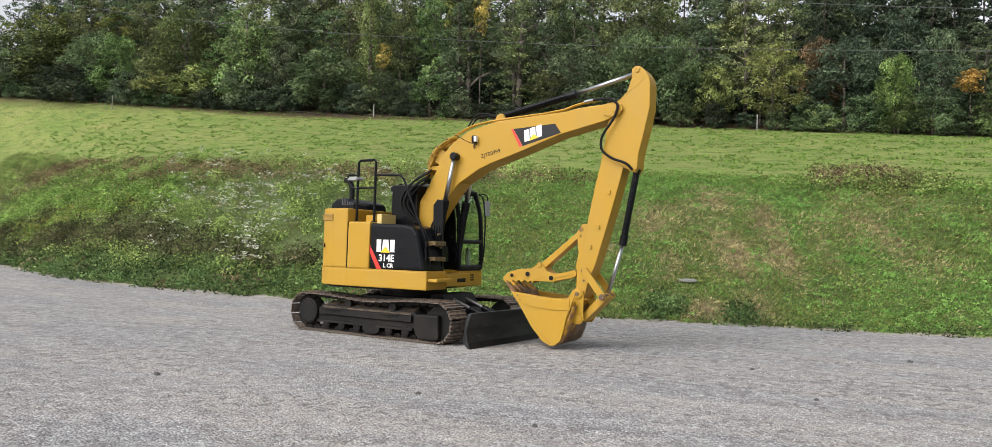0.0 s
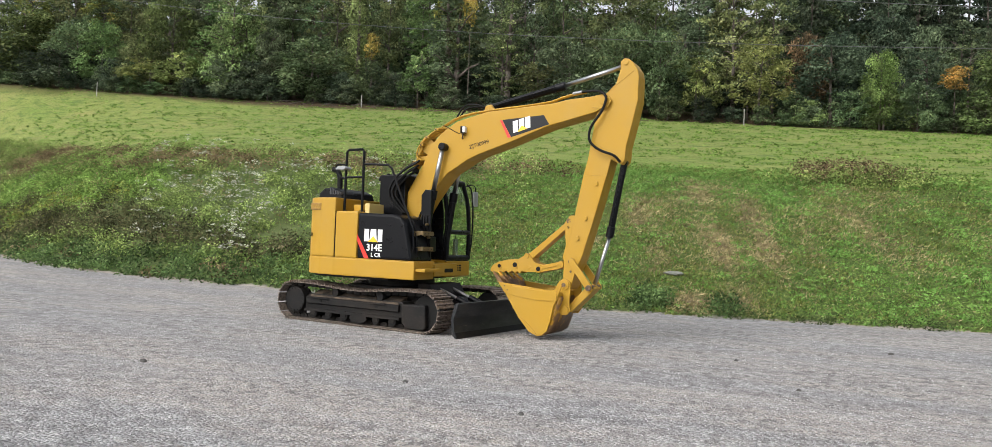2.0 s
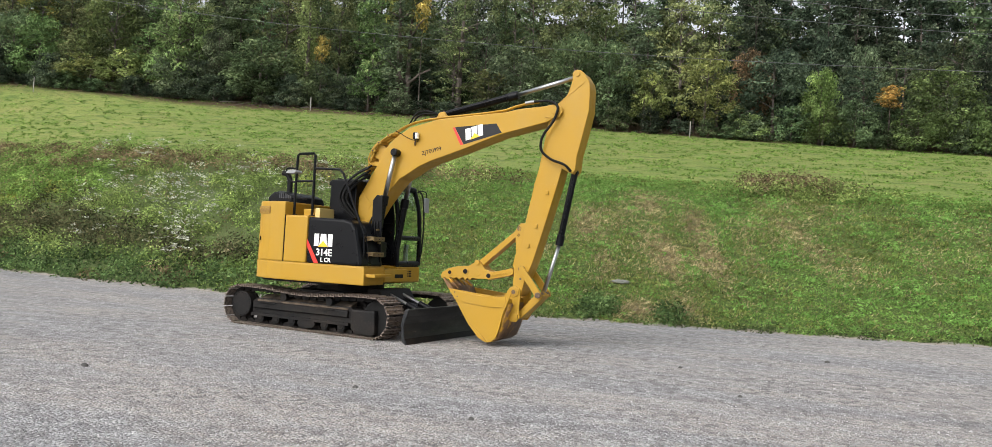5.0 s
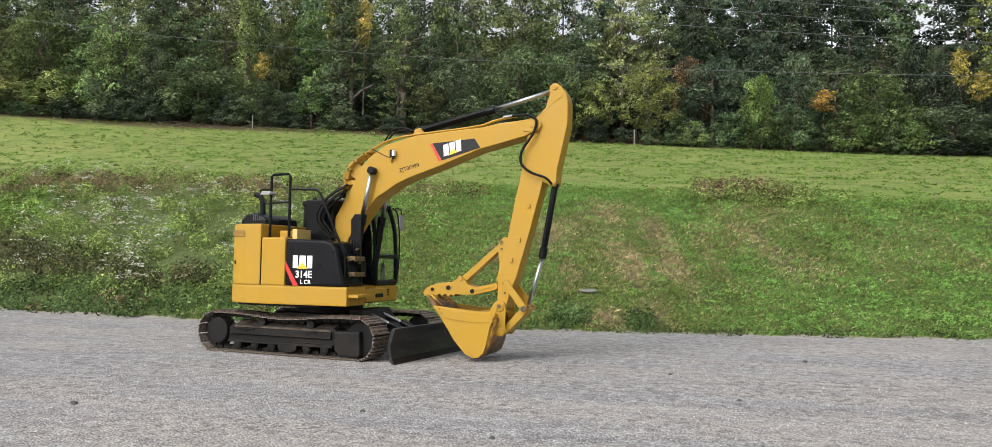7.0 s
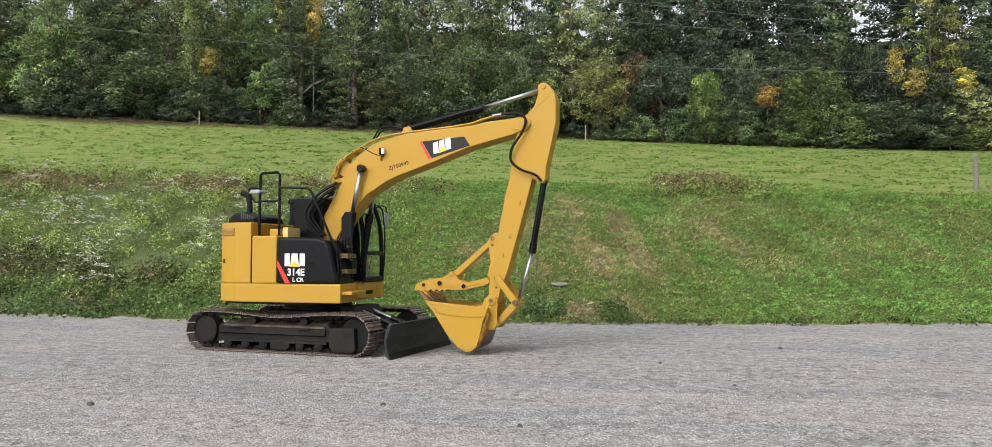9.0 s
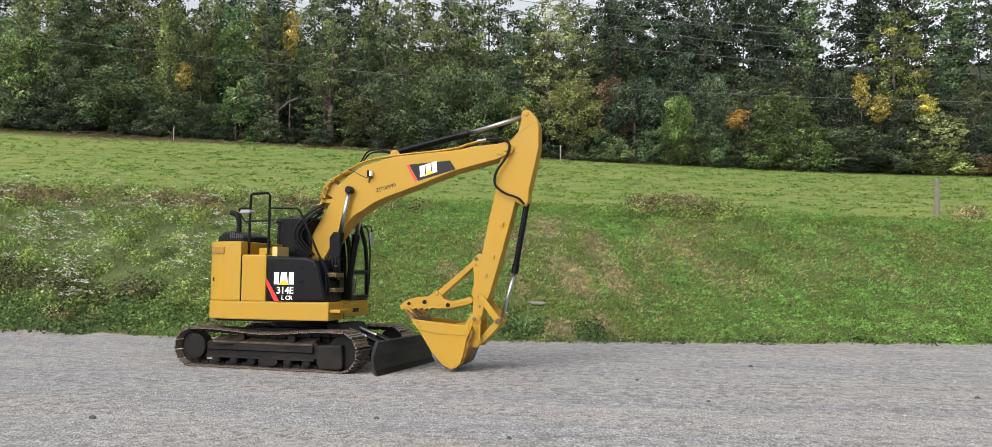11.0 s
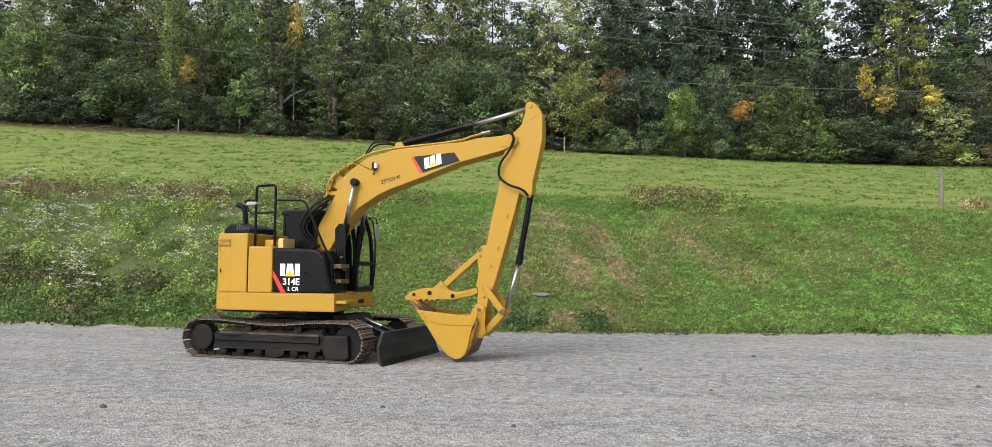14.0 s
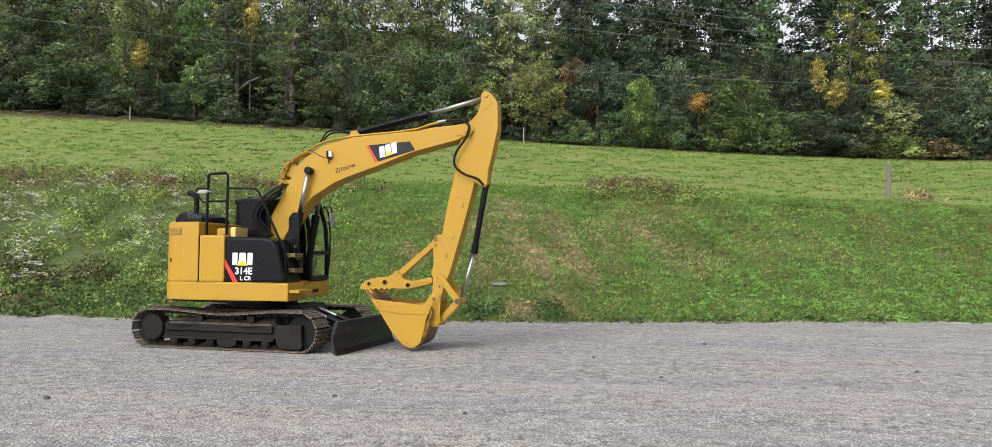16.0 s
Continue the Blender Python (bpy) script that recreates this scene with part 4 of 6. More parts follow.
# dozer blade
curve = [(2.16, 0.555), (2.10, 0.45), (2.075, 0.33), (2.08, 0.21), (2.11, 0.09), (2.15, 0.01)]
back = [(2.11, 0.0), (2.07, 0.08), (2.04, 0.2), (2.035, 0.33), (2.06, 0.46), (2.12, 0.565)]
blade = part("dozer_blade", prism(curve + back, -1.27, 1.27, "y", 0.004), BLADE, ex, "scuffed black dozer blade resting on the gravel")
part("cutting_edge", prism([(2.125, 0.095), (2.178, -0.01), (2.155, -0.02), (2.10, 0.07)], -1.275, 1.275, "y", 0.002), UNDER, blade, "scraped dark cutting edge")
part("blade_lip", prism([(2.165, 0.555), (2.185, 0.575), (2.12, 0.58), (2.11, 0.55)], -1.27, 1.27, "y", 0.004), BLADE, blade)
for s in (-1, 1):
    part("end_plate", prism([(2.165, 0.56), (2.10, 0.565), (2.03, 0.32), (2.07, 0.04), (2.16, 0.0), (2.11, 0.1), (2.08, 0.3)], s * 1.275, s * 1.245, "y", 0.004), BLADE, blade)
    part("rear_rib", prism([(2.04, 0.45), (1.86, 0.36), (1.86, 0.2), (2.03, 0.08)], s * 0.5 - 0.03, s * 0.5 + 0.03, "y", 0.005), BLADE, blade)
    part("blade_arm", prism([(0.85, 0.50), (0.95, 0.58), (1.45, 0.46), (1.98, 0.30), (1.98, 0.16), (1.4, 0.30), (0.9, 0.40)], s * 0.42 - 0.06, s * 0.42 + 0.06, "y", 0.012), BLADE, ex, "black steel blade push arm")
    ram = part("blade_cylinder", rod((1.42, s * 0.2, 0.56), (1.95, s * 0.2, 0.36), 0.055, sides=18, bevel=0.008), BLACK, ex, "black hydraulic blade cylinder")
    part("cylinder_rod", rod((0.98, s * 0.2, 0.72), (1.44, s * 0.2, 0.552), 0.03, sides=14), CHROME, ram, "bright chrome piston rod")
    part("cylinder_eye", rod((0.98, s * 0.2 - 0.06, 0.72), (0.98, s * 0.2 + 0.06, 0.72), 0.05, sides=16, bevel=0.006), BLACK, ram)
part("blade_bolt", rod((2.06, 0.62, 0.40), (2.09, 0.62, 0.39), 0.03, sides=10), PIN, blade)
part("front_bracket", prism([(0.75, 0.36), (0.75, 0.80), (1.0, 0.80), (1.12, 0.62), (1.05, 0.36)], -0.5, 0.5, "y", 0.02), UNDER, ex, "black blade mounting bracket")


# the undercarriage stands a little turned under the upper structure
for ob in list(ex.children):
    ob.matrix_basis = Matrix.Rotation(radians(-5), 4, "Z") @ ob.matrix_basis

# upper structure
upper_from = set(scene.objects)
def tail(inset=0.0):
    """The rounded rear outline, from the near side round to the far side."""
    half = [(-0.63, -1.25), (-0.98, -1.205), (-1.27, -1.085), (-1.40, -0.97), (-1.50, -0.78), (-1.57, -0.55), (-1.62, -0.28), (-1.64, 0.0)]
    k = 1 - inset / 1.4
    line = half + [(x, -y) for x, y in reversed(half[:-1])]
    return [(x * k, y * k) for x, y in line]


W = 1.25
deck_line = [(1.06, -0.55), (1.08, -W)] + tail() + [(0.80, 1.22), (0.80, 0.30), (0.55, 0.26), (0.55, -0.5)]
part("counterweight_skirt", prism(deck_line, 0.885, 1.20, "z", 0.022), YELLOW, ex, "yellow cast lower skirt with a dented front edge")
part("deck_underside", prism([(0.5, -1.15)] + tail(0.09) + [(0.5, 1.15)], 0.85, 0.89, "z", 0), UNDER, ex)
body_line = [(-0.635, -0.4)] + [(min(x, -0.634), y) for x, y in tail(0.006)]
rear = part("rear_housing", prism(body_line, 1.208, 2.28, "z", 0.03), YELLOW, ex, "yellow rounded counterweight and engine housing")
vent_at = Matrix.Translation((-1.155 - 0.04, -1.134, 0)) @ Matrix.Rotation(radians(-22.5), 4, "Z")
vent = part("louvre_vent", box(-0.19, 0.17, -0.008, 0.03, 2.05, 2.18, 0.008), paint("tan_vent", (0.30, 0.18, 0.05), (0.22, 0.14, 0.05), 0.6, 0.5), ex, "tan louvred air vent")
vent.matrix_basis = vent_at
for k in range(5):
    part("slat", box(-0.18, 0.16, -0.016, 0.0, 2.062 + k * 0.022, 2.070 + k * 0.022, 0.002), YELLOW, vent)
part("panel_seam", box(-0.629, -0.621, -W + 0.008, -W + 0.03, 1.21, 2.04, 0.002), BLACK, ex)
part("skirt_seam", prism([(x * 0.998, y * 0.998) for x, y in deck_line], 1.199, 1.2095, "z", 0), YELLOW, ex)
part("engine_door", box(-0.615, -0.132, -W + 0.002, -0.45, 1.208, 2.04, 0.03), YELLOW, ex, "yellow side access door")
part("door_latch", box(-1.255, -1.24, -1.125, -1.10, 1.56, 1.63, 0.003), BLACK, ex)
part("inner_housing", box(-0.64, 0.12, -0.46, 0.24, 1.19, 2.0, 0.02), BLACK, ex)
part("yellow_filter_box", box(-0.45, -0.16, -0.95, -0.5, 2.03, 2.17, 0.02), YELLOW, ex, "yellow filler box on top of the housing")
part("tool_box", box(-0.13, -0.03, -1.05, -0.6, 2.01, 2.19, 0.012), paint("cream_panel", (0.6, 0.45, 0.16), (0.5, 0.38, 0.15)), ex, "pale yellow valve cover")

panel = part("black_side_panel", prism([(-0.122, 1.208), (-0.122, 2.02), (0.62, 2.0), (0.78, 1.96), (0.86, 1.85), (0.92, 1.6), (1.01, 1.208)], -W - 0.002, -0.52, "y", 0.05, segments=3), BLACK, ex, "glossy black storage panel with red stripe and white markings")
F = -W - 0.004
part("red_stripe", prism([(-0.118, 1.51), (-0.118, 1.63), (0.145, 1.215), (0.045, 1.215)], F - 0.001, F + 0.003, "y", 0), RED, panel, "red diagonal stripe")
for block in ([(0.03, 1.515), (0.03, 1.73), (0.125, 1.73), (0.125, 1.515)], [(0.14, 1.515), (0.165, 1.73), (0.275, 1.73), (0.30, 1.515)], [(0.315, 1.515), (0.315, 1.73), (0.41, 1.73), (0.41, 1.515)]):
    part("logo_block", prism(block, F - 0.001, F + 0.003, "y", 0), WHITE, panel, "plain white logo shape")
part("logo_triangle", prism([(0.115, 1.505), (0.325, 1.505), (0.22, 1.61)], F - 0.003, F + 0.001, "y", 0), LOGO_YELLOW, panel, "plain yellow triangle")
lettering("model_letters", "314E", 0.165, pose(0.245, F, 1.355, 90), WHITE, panel, "white painted model letters")
lettering("size_letters", "L CR", 0.10, pose(0.285, F, 1.248, 90), WHITE, panel, "white painted letters")

# front access ladder beside the panel
part("front_wall", box(0.55, 0.74, -1.2, -0.36, 1.19, 1.92, 0.02), BLACK, ex)
part("step_plate", box(1.06, 1.27, -1.20, -0.62, 1.03, 1.085, 0.01), YELLOW, ex, "yellow front step plate")
part("front_step_block", box(0.60, 1.08, -0.56, 0.28, 0.93, 1.16, 0.015), YELLOW, ex, "yellow front deck beam")
tread = paint("brassy_tread", (0.15, 0.10, 0.035), (0.06, 0.05, 0.035), 0.5, 0.6)
for z in (1.43, 1.70):
    step = part("ladder_tread", box(0.93, 1.09, -1.02, -0.66, z, z + 0.022, 0.004), tread, ex, "worn brassy ladder tread")
    part("tread_lip", box(1.075, 1.095, -1.02, -0.66, z - 0.045, z + 0.03, 0.004), tread, step)
    for yp in (-1.01, -0.69):
        part("tread_bracket", prism([(0.90, z - 0.07), (0.90, z + 0.03), (1.07, z + 0.03), (1.07, z - 0.03)], yp, yp + 0.02, "y", 0.003), tread, step)
    for k in range(3):
        part("tread_bolt", rod((1.094, -0.95 + 0.11 * k, z - 0.01), (1.105, -0.95 + 0.11 * k, z - 0.01), 0.012, sides=6), PIN, step)
for yp in (-1.0, -0.6):
    part("ladder_rail", tube([(0.98, yp, 1.15), (0.97, yp, 1.5), (0.9, yp, 1.85), (0.78, yp, 1.97)], 0.02, 8, rounds=1), BLACK, ex)

# engine hood, exhaust and the tall radiator box
hood = part("engine_hood", prism([(-1.40, 2.27), (-1.38, 2.38), (-1.26, 2.48), (-1.08, 2.49), (-0.88, 2.42), (-0.82, 2.27)], -0.80, 0.25, "y", 0.045, segments=3), BLACK, ex, "black slatted engine hood")
for k in range(7):
    part("hood_slat", box(-1.12 + k * 0.04, -1.10 + k * 0.04, -0.812, -0.3, 2.36, 2.495 - 0.015 * k, 0.004), paint("grey_slat", (0.05, 0.055, 0.065), (0.1, 0.1, 0.11), 0.3) if k == 0 else bpy.data.materials["grey_slat"], hood)
part("exhaust_pipe", tube([(-1.13, -0.5, 2.42), (-1.13, -0.5, 2.72), (-1.19, -0.5, 2.83), (-1.30, -0.5, 2.86)], 0.05, 14, rounds=2), RUBBER, ex, "bent black exhaust stack", True)
tall = part("radiator_box", box(-0.26, 0.30, -0.42, 0.22, 2.0, 2.76, 0.02), BLACK, ex, "tall black box behind the boom foot")
part("box_cap", rod((-0.16, -0.3, 2.75), (-0.16, -0.3, 2.795), 0.04, sides=14, bevel=0.006), BLACK, tall)
# handrails and mirror
rail = part("handrail", tube([(-0.62, -1.0, 2.04), (-0.62, -1.0, 2.66), (-0.61, -1.0, 3.13), (-0.57, -1.0, 3.16), (-0.27, -1.0, 3.17), (-0.23, -1.0, 3.13), (-0.23, -1.0, 2.03)], 0.025, 8), BLACK, ex, "black tubular handrail")
tube_b = tube([(-0.23, -1.0, 2.90), (0.30, -1.0, 2.885), (0.38, -1.0, 2.82), (0.60, -1.05, 2.40), (0.93, -1.1, 1.78), (0.97, -1.12, 1.45)], 0.021, 8)
part("front_rail", tube_b, BLACK, rail)
part("rail_crossbar", tube([(-0.62, -1.0, 2.66), (-0.23, -1.0, 2.67)], 0.02, 8), BLACK, rail)
part("mirror_arm", tube([(-0.62, -1.0, 2.64), (-0.74, -1.0, 2.66), (-0.86, -1.0, 2.87), (-0.80, -1.0, 2.90), (-0.62, -1.0, 2.89)], 0.018, 8, rounds=1), BLACK, rail)
part("side_mirror", prism([(-0.80, 2.80), (-0.74, 2.86), (-0.58, 2.86), (-0.56, 2.82), (-0.62, 2.79)], -1.1, -0.9, "y", 0.015), GREY, rail, "silvery rear-view mirror")
for fx in (-0.62, -0.23):
    part("rail_foot", box(fx - 0.05, fx + 0.05, -1.03, -0.97, 2.035, 2.06, 0.006), BLACK, rail)

# cab
cab = part("cab_body", box(-0.78, 0.80, 0.30, 1.22, 1.18, 1.24, 0.01), BLACK, ex, "black operator's cab, empty")
part("cab_base", box(0.42, 0.822, 0.31, 1.23, 0.90, 1.19, 0.02), YELLOW, ex, "yellow cab base with a small grille")
# grille openings are black blocks, their shade put into the colour
for k in range(2):
    for j in range(3):
        part("grille_black", box(0.818, 0.826, 0.68 + k * 0.115, 0.77 + k * 0.115, 1.0 + j * 0.045, 1.028 + j * 0.045, 0.002), RUBBER, ex)
# slot drawn as a black block for its shaded inside
part("deck_slot_black", box(1.076, 1.086, -0.2, 0.1, 1.0, 1.07, 0.003), RUBBER, ex)
bars = {
    "front_pillar": [[(0.80, 0.33, 1.22), (0.80, 0.33, 1.75), (0.76, 0.33, 2.3), (0.62, 0.33, 2.72)], [(0.80, 1.19, 1.22), (0.80, 1.19, 1.75), (0.76, 1.19, 2.3), (0.62, 1.19, 2.72)]],
    "rear_pillar": [[(-0.75, 0.33, 1.22), (-0.72, 0.33, 2.72)], [(-0.75, 1.19, 1.22), (-0.72, 1.19, 2.72)]],
    "middle_pillar": [[(-0.05, 0.33, 1.22), (-0.02, 0.33, 2.72)], [(-0.05, 1.19, 1.22), (-0.02, 1.19, 2.72)]],
    "window_bar": [[(0.80, 0.33, 1.75), (0.80, 1.19, 1.75)], [(0.80, 0.33, 1.26), (0.80, 1.19, 1.26)], [(0.62, 0.33, 2.70), (0.62, 1.19, 2.70)]],
}
for nm, lines in bars.items():
    for line in lines:
        part(nm, tube(line, 0.045, 10, rounds=1), BLACK, cab)
part("cab_roof", prism([(-0.80, 2.70), (-0.78, 2.80), (-0.5, 2.84), (0.4, 2.83), (0.66, 2.76), (0.67, 2.70)], 0.28, 1.24, "y", 0.03), BLACK, cab, "black cab roof")
part("side_wall", box(-0.74, 0.72, 0.300, 0.335, 1.24, 2.0, 0.006), BLACK, cab)
part("side_wall", prism([(-0.74, 2.0), (-0.72, 2.70), (0.55, 2.70), (0.68, 2.3), (0.72, 2.0)], 0.300, 0.335, "y", 0.004), BLACK, cab)
part("rear_wall", box(-0.76, -0.73, 0.34, 1.18, 1.24, 1.9, 0.006), BLACK, cab)


def pane(points, parent, name="window_pane", material=None):
    bm = bmesh.new()
    f = bm.faces.new([bm.verts.new(p) for p in points])
    n = f.normal_update() or f.normal
    up = bmesh.ops.extrude_face_region(bm, geom=[f])
    bmesh.ops.translate(bm, verts=[v for v in up["geom"] if isinstance(v, bmesh.types.BMVert)], vec=Vector(n) * 0.006)
    ob = part(name, bm, material or GLASS, parent)
    ob.visible_shadow = False
    return ob


pane([(0.80, 0.37, 1.30), (0.80, 1.15, 1.30), (0.80, 1.15, 1.71), (0.80, 0.37, 1.71)], cab)
pane([(0.80, 0.37, 1.79), (0.80, 1.15, 1.79), (0.757, 1.15, 2.30), (0.757, 0.37, 2.30)], cab)
pane([(0.757, 0.37, 2.30), (0.757, 1.15, 2.30), (0.63, 1.15, 2.66), (0.63, 0.37, 2.66)], cab)
pane([(0.02, 0.33, 1.26), (0.77, 0.33, 1.26), (0.77, 0.33, 1.80), (0.60, 0.33, 2.66), (0.02, 0.33, 2.66)], cab)
pane([(-0.70, 1.19, 1.9), (0.60, 1.19, 1.9), (0.60, 1.19, 2.66), (-0.70, 1.19, 2.66)], cab)
pane([(0.02, 1.19, 1.26), (0.77, 1.19, 1.26), (0.77, 1.19, 1.86), (0.02, 1.19, 1.86)], cab)
pane([(-0.74, 0.37, 1.92), (-0.74, 1.15, 1.92), (-0.72, 1.15, 2.66), (-0.72, 0.37, 2.66)], cab)
part("seat_base", box(-0.45, 0.08, 0.52, 1.0, 1.24, 1.62, 0.05), RUBBER, cab, "black operator's seat")
part("seat_back", box(-0.5, -0.36, 0.54, 0.98, 1.62, 2.3, 0.05), RUBBER, cab)
part("console", box(0.0, 0.3, 1.02, 1.14, 1.24, 1.7, 0.02), RUBBER, cab)
part("extinguisher", rod((0.62, 0.98, 1.28), (0.62, 0.98, 1.62), 0.05, sides=14, bevel=0.015), paint("grey_bottle", (0.35, 0.38, 0.36), (0.25, 0.27, 0.26)), cab, "pale grey bottle inside the windscreen")
guard = part("mirror_bracket", tube([(0.80, 1.24, 1.30), (0.83, 1.27, 1.6), (0.83, 1.28, 2.2), (0.78, 1.28, 2.62), (0.68, 1.25, 2.72)], 0.016, 8, rounds=1), BLACK, cab)
part("cab_mirror", box(0.80, 0.84, 1.27, 1.46, 2.28, 2.58, 0.02), GREY, cab, "pale grey cab mirror housing")
part("mirror_face", box(0.785, 0.799, 1.285, 1.425, 2.32, 2.56, 0.004), MIRROR, cab)
part("mirror_arm", tube([(0.66, 1.2, 2.66), (0.76, 1.3, 2.72), (0.82, 1.36, 2.68), (0.82, 1.36, 2.56)], 0.012, 6, rounds=1), BLACK, cab)
lampbar = part("cab_lamp", rod((0.62, 0.5, 2.84), (0.70, 0.5, 2.84), 0.055, sides=14, bevel=0.01), BLACK, cab, "small round work lamp on the cab roof")
part("lamp_lens", rod((0.698, 0.5, 2.84), (0.705, 0.5, 2.84), 0.045, sides=14), LAMP, lampbar)
part("wiper", tube([(0.835, 0.5, 1.45), (0.83, 0.62, 1.7)], 0.006, 6), BLACK, cab)

for ob in set(scene.objects) - upper_from:
    if ob.type == "MESH" and ob is not vent and ob.parent is not vent:
        ob.data.transform(Matrix.Translation((-0.04, 0, 0)))

# boom
arm_from = set(scene.objects)
B0, B1 = -0.33, 0.13
boom_top = [(0.16, 2.02), (0.33, 2.45), (0.66, 2.98), (0.80, 3.28), (1.02, 3.50), (1.34, 3.70), (1.93, 3.835), (3.2, 3.905), (3.45, 3.95), (4.05, 3.985)]
boom_end = [(4.17, 3.97), (4.215, 3.88), (4.17, 3.80)]
boom_low = [(3.92, 3.70), (3.10, 3.52), (2.70, 3.385), (2.40, 3.28), (2.08, 3.18), (1.80, 3.095), (1.55, 2.995), (1.36, 2.88), (1.16, 2.77), (1.0, 2.60), (0.88, 2.45), (0.74, 2.27), (0.57, 2.0), (0.45, 1.80), (0.22, 1.80)]
boom = part("boom", prism(boom_top + boom_end + boom_low, B0, B1, "y", 0.016), YELLOW, ex, "yellow box-section boom with dark decal")
FB = B0 - 0.003
part("decal", prism([(2.245, 3.675), (3.03, 3.715), (3.135, 3.55), (2.42, 3.365)], FB, FB + 0.004, "y", 0), DECAL, boom, "dark trapezoid decal")
part("decal_stripe", prism([(2.20, 3.67), (2.24, 3.675), (2.415, 3.365), (2.36, 3.355)], FB - 0.001, FB + 0.004, "y", 0), RED, boom, "red stripe on the decal")
for k in range(3):
    x0 = 2.46 + k * 0.115
    z0 = 3.435 + k * 0.030
    part("logo_block", prism([(x0, z0), (x0 - 0.012, z0 + 0.20), (x0 + 0.085, z0 + 0.222), (x0 + 0.095, z0 + 0.022)], FB - 0.003, FB + 0.002, "y", 0), WHITE, boom, "plain white logo shape")
part("logo_triangle", prism([(2.54, 3.445), (2.73, 3.50), (2.625, 3.56)], FB - 0.005, FB, "y", 0), LOGO_YELLOW, boom, "plain yellow triangle")
lettering("serial_letters", "ZJT00999", 0.10, Matrix.Translation((1.80, FB + 0.001, 3.235)) @ Matrix.Rotation(radians(-13), 4, "Y") @ pose(0, 0, 0, 90), BLACK, boom, "small black serial letters", heavy=0.0)
lamp = part("work_lamp", box(1.45, 1.535, B0 - 0.09, B0 + 0.01, 3.47, 3.60, 0.02), BLACK, boom, "black work lamp on the boom's side")
part("lamp_lens", box(1.50, 1.548, B0 - 0.094, B0 - 0.012, 3.482, 3.588, 0.008), LAMP, lamp)
part("lamp_bracket", tube([(1.49, B0 - 0.04, 3.47), (1.47, B0 - 0.03, 3.40), (1.46, B0, 3.38)], 0.012, 6), PIN, boom)
part("boom_pin", rod((1.11, B0 - 0.16, 3.24), (1.11, B1 + 0.30, 3.24), 0.065, sides=20, bevel=0.012), BLACK, boom, "black boom cylinder pin")
part("boom_end_pin", rod((4.09, B0 - 0.03, 3.885), (4.09, B1 + 0.03, 3.885), 0.062, sides=20, bevel=0.01), YELLOW, boom)
part("boom_end_ear", prism([(3.95, 3.98), (4.10, 4.0), (4.2, 3.95), (4.225, 3.87), (4.17, 3.78), (4.05, 3.76), (3.9, 3.79)], B0 - 0.018, B0 + 0.01, "y", 0.006), YELLOW, boom)
part("rear_lug", prism([(0.60, 3.28), (0.50, 3.36), (0.54, 3.44), (0.68, 3.5), (0.74, 3.44)], -0.2, 0.0, "y", 0.02), YELLOW, boom)
part("seam", prism([(0.33, 2.40), (0.42, 2.52), (0.60, 2.32), (0.54, 2.22)], B0 - 0.006, B0 + 0.003, "y", 0.002), YELLOW, boom)
part("cylinder_lug", prism([(1.80, 3.84), (1.86, 3.97), (1.96, 3.99), (2.05, 3.86)], -0.22, 0.02, "y", 0.012), YELLOW, boom)
for k in range(2):
    part("steel_pipe", tube([(0.55, -0.25 + k * 0.06, 3.15), (0.62, -0.25 + k * 0.06, 3.40), (0.93, -0.25 + k * 0.06, 3.60), (1.3, -0.25 + k * 0.06, 3.79), (1.75, -0.25 + k * 0.06, 3.865), (3.1, -0.25 + k * 0.06, 3.935), (3.4, -0.25 + k * 0.06, 4.03), (3.75, -0.25 + k * 0.06, 4.07)], 0.016, 8, rounds=1), YELLOW, boom, "yellow steel pipe along the boom")
part("pipe_clamp", box(0.50, 0.70, -0.30, -0.10, 3.02, 3.10, 0.01), YELLOW, boom)

# hoses at the boom foot
for k in range(8):
    d, yk = k * 0.03, -0.46 - 0.045 * (k % 3)
    part("hydraulic_hose", tube([(0.60 - d * 0.3, yk + 0.1, 3.02 - d), (0.42, yk, 2.92 - d), (0.16 + 0.3 * d, yk - 0.04, 2.72 - d), (0.02 + 0.8 * d, yk - 0.05, 2.46 - 0.4 * d), (0.10 + d, yk - 0.04, 2.22), (0.34 + 0.5 * d, yk, 2.04)], 0.018, 8, rounds=2), RUBBER, ex, "black hydraulic hose", True)
for k in range(3):
    part("foot_pipe", tube([(0.66 - 0.03 * k, -0.30 + 0.05 * k, 3.44 - 0.03 * k), (0.56 - 0.03 * k, -0.30 + 0.05 * k, 3.34), (0.55 - 0.03 * k, -0.30 + 0.05 * k, 3.18), (0.45 - 0.03 * k, -0.30 + 0.05 * k, 2.92)], 0.017, 8, rounds=1), YELLOW, ex, "yellow steel pipe at the boom's rear")
    part("pipe_nut", rod((0.44 - 0.03 * k, -0.30 + 0.05 * k, 2.90), (0.47 - 0.03 * k, -0.30 + 0.05 * k, 2.98), 0.026, sides=8), YELLOW, ex)
for k, (px, pz) in enumerate(((0.47, 2.98), (0.54, 3.14), (0.60, 3.30), (0.72, 3.44), (0.92, 3.57))):
    part("pipe_clamp", box(px - 0.03, px + 0.05, B0 - 0.03, -0.08, pz - 0.025, pz + 0.025, 0.008), YELLOW, boom, "yellow pipe clamp")
    part("clamp_bolt", rod((px, B0 - 0.045, pz), (px, B0 - 0.02, pz), 0.014, sides=6), PIN, boom)
